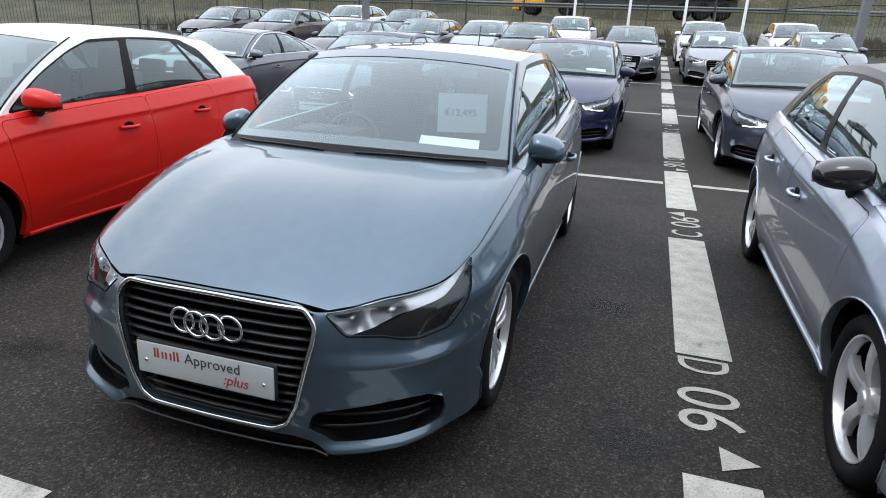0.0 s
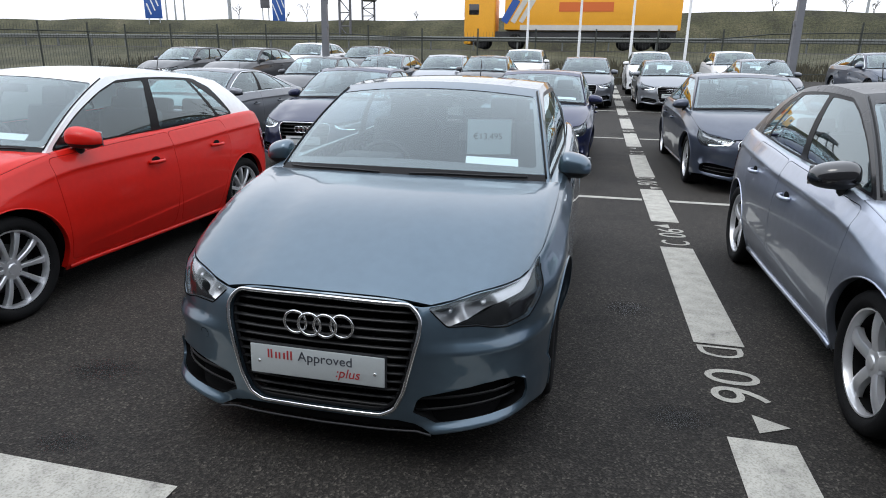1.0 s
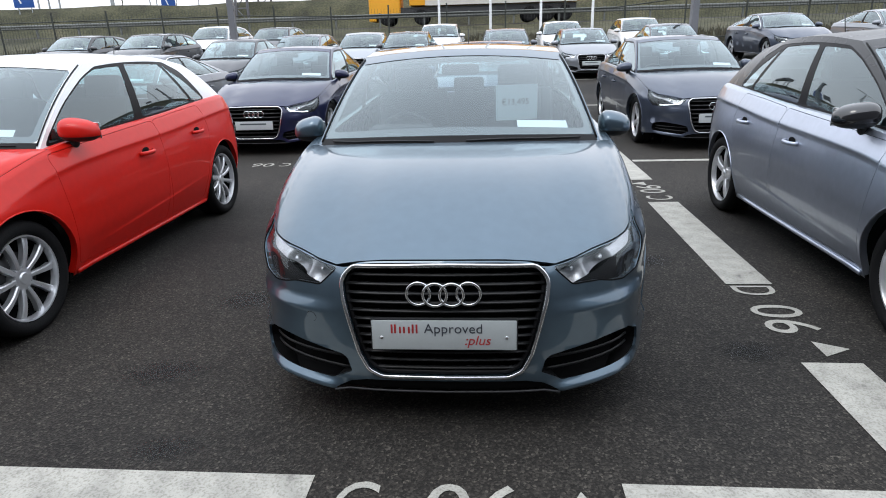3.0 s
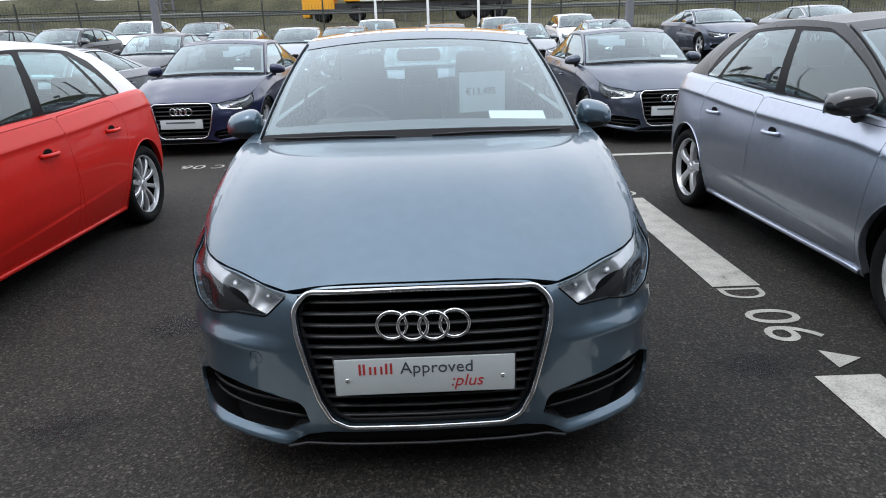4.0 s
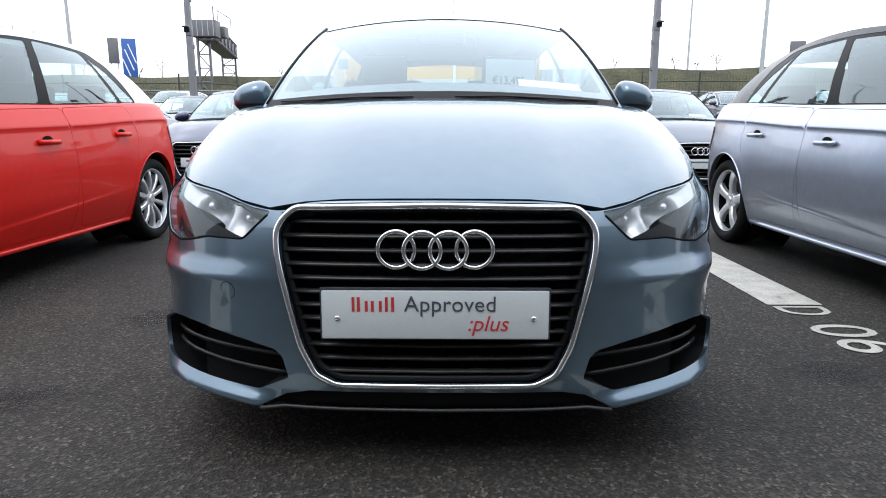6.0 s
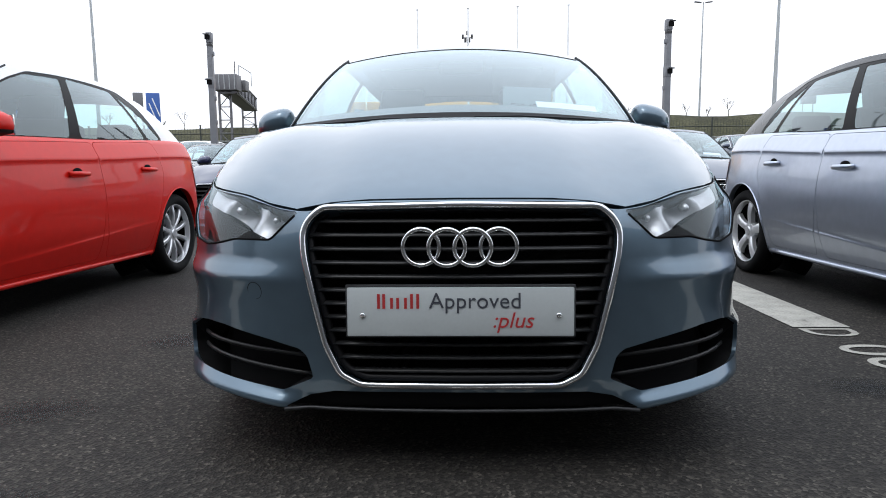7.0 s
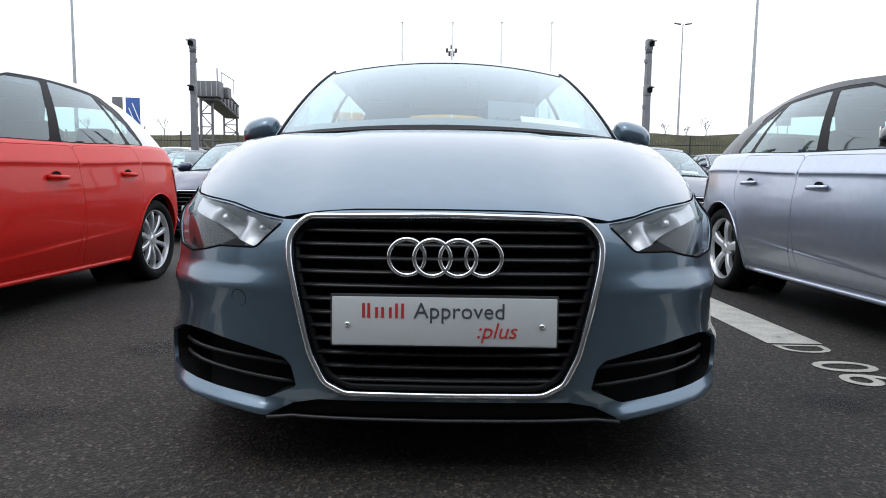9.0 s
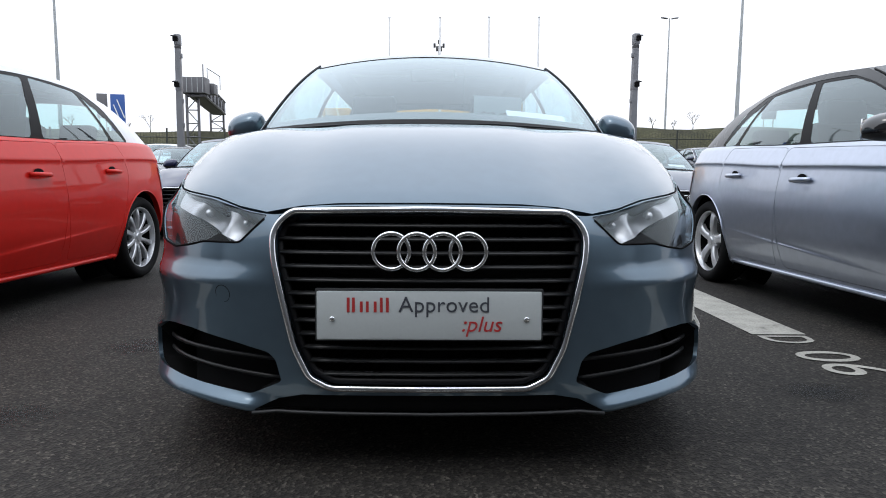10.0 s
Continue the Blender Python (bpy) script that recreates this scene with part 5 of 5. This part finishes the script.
# crash barrier along the motorway
rail = new("crash_barrier")
tagged(rail, "grey steel crash barrier along the motorway edge", "barrier", kind="structure")
prof = [(0, .55), (-.05, .60), (-.05, .66), (0, .70), (-.05, .74), (-.05, .80), (0, .85)]
vs, fs = [], []
for i, x in enumerate(np.linspace(-60, 70, 45)):
    for dy, dz in prof:
        vs.append((x, 42.2 + dy, 2.5 + dz))
for i in range(44):
    for j in range(len(prof) - 1):
        a = i * len(prof) + j
        fs.append((a, a + len(prof), a + len(prof) + 1, a + 1))
mesh_object("beam", vs, fs, BARRIER, rail, smooth=False)
pm = part("post", box(.1, .12, 1.0, pose(0, 0, .4)), BARRIER, rail, smooth=False)
pm.matrix_basis = pose(-60, 42.32, 2.5)
for x in np.arange(-57, 70, 3.0):
    o = new("post", pm.data)
    o.parent = rail
    o.matrix_basis = pose(x, 42.32, 2.5)


def flagpole(x, y, hgt):
    thing = new("flagpole")
    tagged(thing, "slim white flagpole without a flag beyond the cars", "flagpole", "row of flagpoles")
    part("shaft", add_cyl(bmesh.new(), Matrix(), .065, .035, hgt, 14), POLE_WHITE, thing)
    part("finial", sphere_bm(Matrix.Translation((0, 0, hgt)) @ Matrix.Diagonal((.06, .06, .05, 1)), 12, 8), POLE_WHITE, thing)
    part("foot_plate", box(.3, .3, .05, pose(0, 0, .02), .01), GALV, thing)
    thing.matrix_basis = pose(x, y, terrain(x, y))
    return thing


for x, y in ((-1.29, 27.6), (1.0, 27.4), (3.2, 27.2), (5.42, 27.0)):
    flagpole(x, y, 7.6)


def camera_column(x, y, top, side):
    """A square grey column with two hooded lamp units on it."""
    thing = new("lamp_column")
    g = terrain(x, y)
    tagged(thing, "square grey steel lamp column with two dark hooded units", "lamp column", "lamp columns")
    hgt = top - g
    bm = bmesh.new()
    bmesh.ops.create_cone(bm, cap_ends=True, segments=4, radius1=.18, radius2=.125, depth=hgt, matrix=Matrix.Translation((0, 0, hgt / 2)) @ Matrix.Rotation(math.pi / 4, 4, "Z"))
    part("shaft", bm, COLUMN, thing, smooth=False)
    for z in (hgt - .16, hgt - 1.82):
        unit = new("lamp_unit")
        unit.parent = thing
        part("case", box(.22, .24, .38, pose(0, 0, z), .015), COLUMN, unit)
        part("hood", box(.20, .20, .045, pose(side * .10, -.10, z + .13, 14, 0), .01), LORRY_DARK, unit)
        part("lamp_face", box(.19, .06, .17, pose(side * .05, -.125, z + .01), .01), VOID, unit)
        part("bracket", box(.20, .20, .10, pose(0, 0, z - .27), .01), LORRY_DARK, unit)
    for z in (hgt - .75, hgt - 2.4, hgt - 3.3):
        part("cable_box", box(.07, .12, .16, pose(-side * .13, -.05, z), .01), COLUMN, thing)
    thing.matrix_basis = pose(x, y, g, 0, 0, 4)
    return thing


COLUMN = material("column_grey_paint", (0.17, 0.175, 0.19), 0.5, 0.3, vary=0.12, scale=4)
camera_column(-8.95, 22.7, 6.17, -1)
camera_column(8.05, 21.8, 6.27, 1)


def mast(x, y, top, r0, head):
    thing = new("lamp_mast")
    g = terrain(x, y) - .3
    tagged(thing, "tall slim grey street lamp mast by the motorway", "street lamp", "lamp masts")
    part("shaft", add_cyl(bmesh.new(), Matrix(), r0, r0 * .45, top - g, 12), GALV, thing)
    if head:
        for sd in (-1, 1):
            part("lantern", box(.9, .3, .16, pose(sd * .7, 0, top - g, 0, -8 * sd), .05), SIGN_GREY, thing)
    thing.matrix_basis = pose(x, y, g)
    return thing


mast(33.0, 81.0, 22.6, .16, True)
mast(27.9, 52.5, 19.0, .19, True)
mast(-31.5, 55.5, 20.0, .17, True)
for x in (-39.9, -38.9, -37.9):
    mast(x, 58.0, 10.0, .09, False)


def road_sign(x, y, z0, z1, w, face, turn=0):
    thing = new("road_sign")
    g = terrain(x, y)
    blue = face is SIGN_BLUE
    tagged(thing, "blue motorway sign on two posts" if blue else "grey back of a motorway sign on posts", "road sign", "motorway signs")
    panel = part("panel", box(w, .05, z1 - z0, pose(0, 0, (z0 + z1) / 2 - g), .02), face, thing)
    for sd in (-.32, .32):
        part("leg", add_cyl(bmesh.new(), pose(sd * w, .06, -.3), .045, .045, z1 - g, 10), GALV, thing)
    if blue:
        for i, (bx, bz, ln) in enumerate(((-.24, -.16, .42), (-.02, .02, .50), (.20, .16, .46))):
            part("arrow_bar", box(w * .075, .012, (z1 - z0) * ln, pose(bx * w, -.03, (z0 + z1) / 2 - g + bz * (z1 - z0), 0, -20)), POLE_WHITE, panel)
    thing.matrix_basis = pose(x, y, g, 0, 0, turn)
    return thing


road_sign(-25.6, 53.6, 4.6, 8.2, 1.15, SIGN_BLUE, 10)
road_sign(-27.1, 54.0, 6.2, 8.3, .85, SIGN_GREY, 10)
road_sign(32.8, 56.0, 7.0, 8.5, 1.3, SIGN_GREY, -12)
road_sign(-37.5, 52.5, 5.2, 7.6, 1.6, SIGN_BLUE, 10)


def gantry():
    """A motorway gantry > sign box, lattice legs, truss beam, walkway, hand rail."""
    thing = new("motorway_gantry")
    tagged(thing, "grey steel lattice gantry over the motorway", "gantry")
    a, b = Vector((-17.8, 50.3, 0)), Vector((-20.3, 64.0, 0))
    zt, zb = 8.95, 7.75

    def rod(name, p, q, rad=.07):
        v, f = tube([p, q], rad, seg=5)
        mesh_object(name, v, f, SIGN_GREY, thing, smooth=False)

    for x, y, w in ((-18.45, 51.2, .95), (-20.45, 63.8, 1.3)):
        base = terrain(x, y) - .4
        for dx in (-w / 2, w / 2):
            part("leg", box(.17, .17, zb + .2 - base, pose(x + dx, y, (zb + .2 + base) / 2)), SIGN_GREY, thing, smooth=False)
        n = 4
        for i in range(n):
            z0, z1 = base + (zb - base) * i / n, base + (zb - base) * (i + 1) / n
            rod("brace", Vector((x - w / 2, y, z1)), Vector((x + w / 2, y, z1)), .05)
            s0 = 1 if i % 2 else -1
            rod("brace", Vector((x - s0 * w / 2, y, z0)), Vector((x + s0 * w / 2, y, z1)), .045)
    for dx in (-.6, .6):
        for zz in (zt, zb):
            rod("chord", a + Vector((dx, 0, zz)), b + Vector((dx, 0, zz)), .12)
        for i in range(12):
            p, q = a + (b - a) * i / 12, a + (b - a) * (i + 1) / 12
            z0, z1 = (zb, zt) if i % 2 else (zt, zb)
            rod("brace", p + Vector((dx, 0, z0)), q + Vector((dx, 0, z1)), .08)
            rod("brace", q + Vector((dx, 0, zb)), q + Vector((dx, 0, zt)), .05)
    m, d = (a + b) / 2, b - a
    turn = math.degrees(math.atan2(-d.x, d.y))
    part("walkway", box(1.0, d.length, .12, pose(m.x, m.y, zb - .05, 0, 0, turn)), SIGN_GREY, thing, smooth=False)
    part("sign_box", box(2.0, 1.2, 1.25, pose(-17.95, 50.4, 8.50), .03), SIGN_GREY, thing)
    part("sign_box", box(.7, 1.0, .85, pose(-17.1, 51.9, 8.45), .03), SIGN_GREY, thing)
    for i in range(5):
        part("panel_rib", box(.06, .05, 1.15, pose(-18.8 + i * .42, 49.79, 8.50)), GALV, thing)
    v, f = tube([(-17.3, 51.5, 9.0), (-17.3, 51.5, 10.1), (-17.2, 54.5, 9.95), (-17.2, 54.5, 8.8)], .04, seg=5)
    mesh_object("hand_rail", v, f, GALV, thing, smooth=False)
    rod("mast", Vector((-17.6, 51.4, 9.0)), Vector((-17.6, 51.4, 10.4)), .05)
    return thing


gantry()


def signal_mast(x, y, top):
    thing = new("signal_mast")
    g = terrain(x, y)
    tagged(thing, "thin grey mast with a small dark antenna head", "mast")
    part("shaft", add_cyl(bmesh.new(), Matrix(), .09, .07, top - g, 10), GALV, thing)
    for dx, dz in ((-.45, .1), (.45, .1), (0, .45), (-.2, -.25), (.2, -.25)):
        part("antenna", box(.22, .18, .42, pose(dx, 0, top - g + dz), .03), LORRY_DARK, thing)
    part("cross_arm", box(1.1, .07, .07, pose(0, 0, top - g)), LORRY_DARK, thing)
    thing.matrix_basis = pose(x, y, g)


signal_mast(2.15, 62.0, 14.4)


def lorry(x0, x1, y):
    """An articulated lorry > cab, curtain-sided trailer, wheels."""
    thing = new("lorry")
    tagged(thing, "yellow articulated lorry with printed curtain side", "lorry")
    z = 2.62
    ln = x1 - x0
    cab = part("cab", box(2.2, 2.45, 2.9, pose(x0 + 1.15, y, z + 2.05), .22, 4), YELLOW, thing)
    part("cab_window", box(.75, 2.47, .75, pose(x0 + .75, y, z + 2.6), .06), GLOSS, cab)
    part("windscreen", box(.05, 2.1, 1.0, pose(x0 + .06, y, z + 2.6), .02), GLOSS, cab)
    part("cab_bumper", box(.5, 2.4, .5, pose(x0 + .3, y, z + .55), .08), YELLOW, cab)
    tr = part("trailer_body", box(ln - 2.9, 2.5, 2.75, pose(x0 + 2.9 + (ln - 2.9) / 2, y, z + 2.65), .04), YELLOW, thing)
    part("side_rail", box(ln - 4.2, .03, .34, pose(x0 + 4.0 + (ln - 4.2) / 2, y - 1.27, z + 1.42)), LORRY_PALE, tr)
    part("lettering_bar", box(3.6, .02, .6, pose(x0 + 8.4, y - 1.265, z + 2.75)), LORRY_RED, tr)
    for i, (dx, w) in enumerate(((3.3, .5), (3.9, .35), (4.45, .3))):
        part("stripe_bar", box(w, .02, 1.7, pose(x0 + dx, y - 1.265, z + 2.5, 0, 30)), SIGN_BLUE if i == 0 else LORRY_PALE, tr)
    part("chassis", box(ln - 1.0, 2.0, .35, pose(x0 + ln / 2 + .3, y, z + 1.0)), LORRY_DARK, thing)
    part("side_guard", box(4.2, .05, .6, pose(x0 + 6.9, y - 1.15, z + .75)), LORRY_DARK, thing)
    for dx in (1.3, 3.7, ln - 3.4, ln - 2.2, ln - 1.0):
        for sd in (-1, 1):
            v, f = lathe([(.0, -.14), (.5, -.14), (.52, -.1), (.52, .1), (.5, .14), (.3, .14), (.28, .06), (.0, .06)], 24)
            o = mesh_object("wheel", v, f, RUBBER, thing)
            o.matrix_basis = pose(x0 + dx, y + sd * 1.05, z + .52, 0, 0, 90 * sd)
    return thing


def scrub(n):
    """Bare brown undergrowth along the foot of the bank."""
    vs, fs = [], []
    for i in range(n):
        x, y = random.uniform(-26, 36), random.uniform(29.8, 36)
        z = terrain(x, y) - .05
        hgt = random.uniform(.25, 1.0) * (1.2 - (y - 29.8) / 9)
        for k in range(5):
            a, l = random.uniform(0, math.pi), random.uniform(.1, .5) * hgt
            w = random.uniform(.008, .03)
            o = len(vs)
            dx, dy = math.cos(a), math.sin(a)
            vs += [(x - dy * w, y + dx * w, z), (x + dy * w, y - dx * w, z), (x + dx * l * .6 + dy * w, y + dy * l * .6, z + hgt * .6), (x + dx * l + random.uniform(-.1, .1), y + dy * l, z + hgt)]
            fs += [(o, o + 1, o + 2), (o, o + 2, o + 3)]
    ob = mesh_object("scrub", vs, fs, SCRUB, smooth=False)
    tagged(ob, "bare brown undergrowth at the foot of the bank", "undergrowth", kind="stuff")


def bare_shrub(x, y, hgt):
    """A leafless shrub: a short forked trunk with ever finer twigs."""
    rng = random.Random(int(x * 10) + 7)
    vs, fs = [], []

    def grow(p, way, ln, rad, depth):
        q = p + way * ln
        v, f = tube([p, p + way * ln * .5 + Vector((rng.uniform(-1, 1), 0, 0)) * ln * .06, q], rad, seg=4)
        o = len(vs)
        vs.extend(v)
        fs.extend([tuple(i + o for i in t) for t in f])
        if depth:
            for k in range(rng.choice((2, 3, 3))):
                w = (way + Vector((rng.uniform(-.8, .8), rng.uniform(-.8, .8), rng.uniform(-.1, .5)))).normalized()
                grow(q, w, ln * rng.uniform(.55, .8), rad * .6, depth - 1)

    grow(Vector((0, 0, 0)), Vector((rng.uniform(-.1, .1), 0, 1)).normalized(), hgt * .34, .045, 4)
    ob = mesh_object("bare_shrub", vs, fs, SCRUB, smooth=False)
    ob.matrix_basis = pose(x, y, terrain(x, y) - .1)
    tagged(ob, "leafless brown shrub on top of the grass bank", "shrub", "shrubs on the bank")


SCRUB = material("dry_scrub", (0.050, 0.044, 0.026), 0.9, vary=0.4, scale=0.6)
scrub(2600)
for x, y, hgt in ((16.4, 56, 1.1), (21.8, 56, 1.5), (24.2, 57, 1.2), (25.6, 56, 1.9), (-24.4, 57, 2.0), (-26.0, 56, 1.1), (-30.9, 56, 1.6), (-13.6, 57, 1.2)):
    bare_shrub(x, y, hgt)

lorry(-7.0, 7.6, 45.0)


# ---------------------------------------------------------------- the cars
hero, shape = make_car("three_door", "hatchback_car", GLACIER, GLACIER, "glacier blue three-door hatchback with chrome-framed grille", "twin")
park(hero, 0, -.012, -1.6)
sales_sheets(hero, shape, True)

red, sh5 = make_car("five_door", "hatchback_car", RED, WHITE, "red five-door hatchback with white roof", "turbine")
park(red, -3.045, .12, -2.0)
sales_sheets(red, sh5)

silver = copy_thing(red, pose(2.90, -.105, 0, 0, 0, -1.7))
tagged(silver, "silver five-door hatchback with black roof and mirrors", "car")
repaint(silver, SILVER, BLACK_PAINT, RED, WHITE)
for o in silver.children_recursive:
    if o.name.startswith("cap"):
        o.material_slots[0].link = "OBJECT"
        o.material_slots[0].material = GLOSS
rim_five = rim_mesh("five", .305 * .755)
rim5 = mesh_object("rim", rim_five[0], rim_five[1], SATIN)
rim5.data.set_sharp_from_angle(angle=radians(35))
for o in silver.children_recursive:
    if o.name.startswith("rim"):
        o.data = rim5.data
bpy.data.objects.remove(rim5)
sales_sheets(silver, sh5)

navy, sha = make_car("saloon", "saloon_car", NAVY, NAVY, "navy blue saloon car with chrome-framed grille", "five", fine=False, lamps="led")
park(navy, -2.83, 6.33, -2.0)
sales_sheets(navy, sha)


def another(first, coat, base, x, y, turn, label, sh):
    c = copy_thing(first, pose(x, y, level(x, y + 1), 1.0 if y > 8 else 0.0, 0, turn))
    tagged(c, label, "car", "rows of parked cars")
    repaint(c, coat, coat, base, base)
    sales_sheets(c, sh)
    return c


tagged(navy, group="rows of parked cars")
another(navy, VIOLET, NAVY, .27, 6.6, -2.0, "deep blue saloon car parked behind the hatchback", sha)
another(navy, MONSOON, NAVY, 3.22, 6.0, -1.0, "slate grey saloon car with lit strip headlights", sha)
another(navy, DARK, NAVY, -6.3, 13.2, -2.0, "dark saloon car in the second row", sha)
another(navy, MID, NAVY, 1.15, 17.0, -2.0, "mid grey saloon car parked beyond", sha)
another(navy, ICE, NAVY, -3.6, 18.0, -2.0, "silver saloon car in a far row", sha)
another(navy, DARK, NAVY, -2.0, 17.2, -2.0, "dark grey saloon car in a far row", sha)
another(navy, MID, NAVY, 6.4, 17.2, -2.0, "grey saloon car in a far row", sha)

lift, shl = make_car("liftback", "liftback_car", MID, MID, "mid grey liftback car with chrome window frames", "five", fine=False, lamps="led", bright=True)
park(lift, -5.68, 6.3, -2.0)
tagged(lift, group="rows of parked cars")
sales_sheets(lift, shl)
another(lift, MONSOON, MID, 9.6, 16.6, -2.0, "dark grey coupe-like car in a far row", shl)
another(lift, BEIGE, MID, 12.9, 16.2, -2.0, "pale silver car at the end of a row", shl)

est, she = make_car("estate", "estate_car", BEIGE, BEIGE, "silver grey executive car facing the first rows", "five", fine=False, lamps="led")
park(est, 3.55, 16.6, -2.0, rise(17.6))
tagged(est, group="rows of parked cars")
sales_sheets(est, she)
another(est, DARK, BEIGE, -11.1, 18.0, -2.0, "dark grey estate car in a far row", she)
another(est, DARK, BEIGE, -13.9, 18.4, -2.0, "black estate car in a far row", she)
another(est, MID, BEIGE, -5.6, 17.4, -2.0, "mid grey estate car in a far row", she)

suv, shs = make_car("suv", "suv_car", WHITE, WHITE, "white sport utility car in the last row", "five", fine=False, lamps="led")
park(suv, 3.7, 22.6, -2.0, rise(23.6))
tagged(suv, group="rows of parked cars")
sales_sheets(suv, shs)
another(suv, WHITE, WHITE, 6.8, 22.8, -2.0, "white sport utility car in a far row", shs)
another(suv, WHITE, WHITE, -10.6, 22.8, -2.0, "white sport utility car far off", shs)
another(suv, DARK, WHITE, -8.2, 23.2, -2.0, "dark sport utility car in the last row", shs)
another(suv, WHITE, WHITE, -1.2, 22.4, -2.0, "white car in the last row", shs)
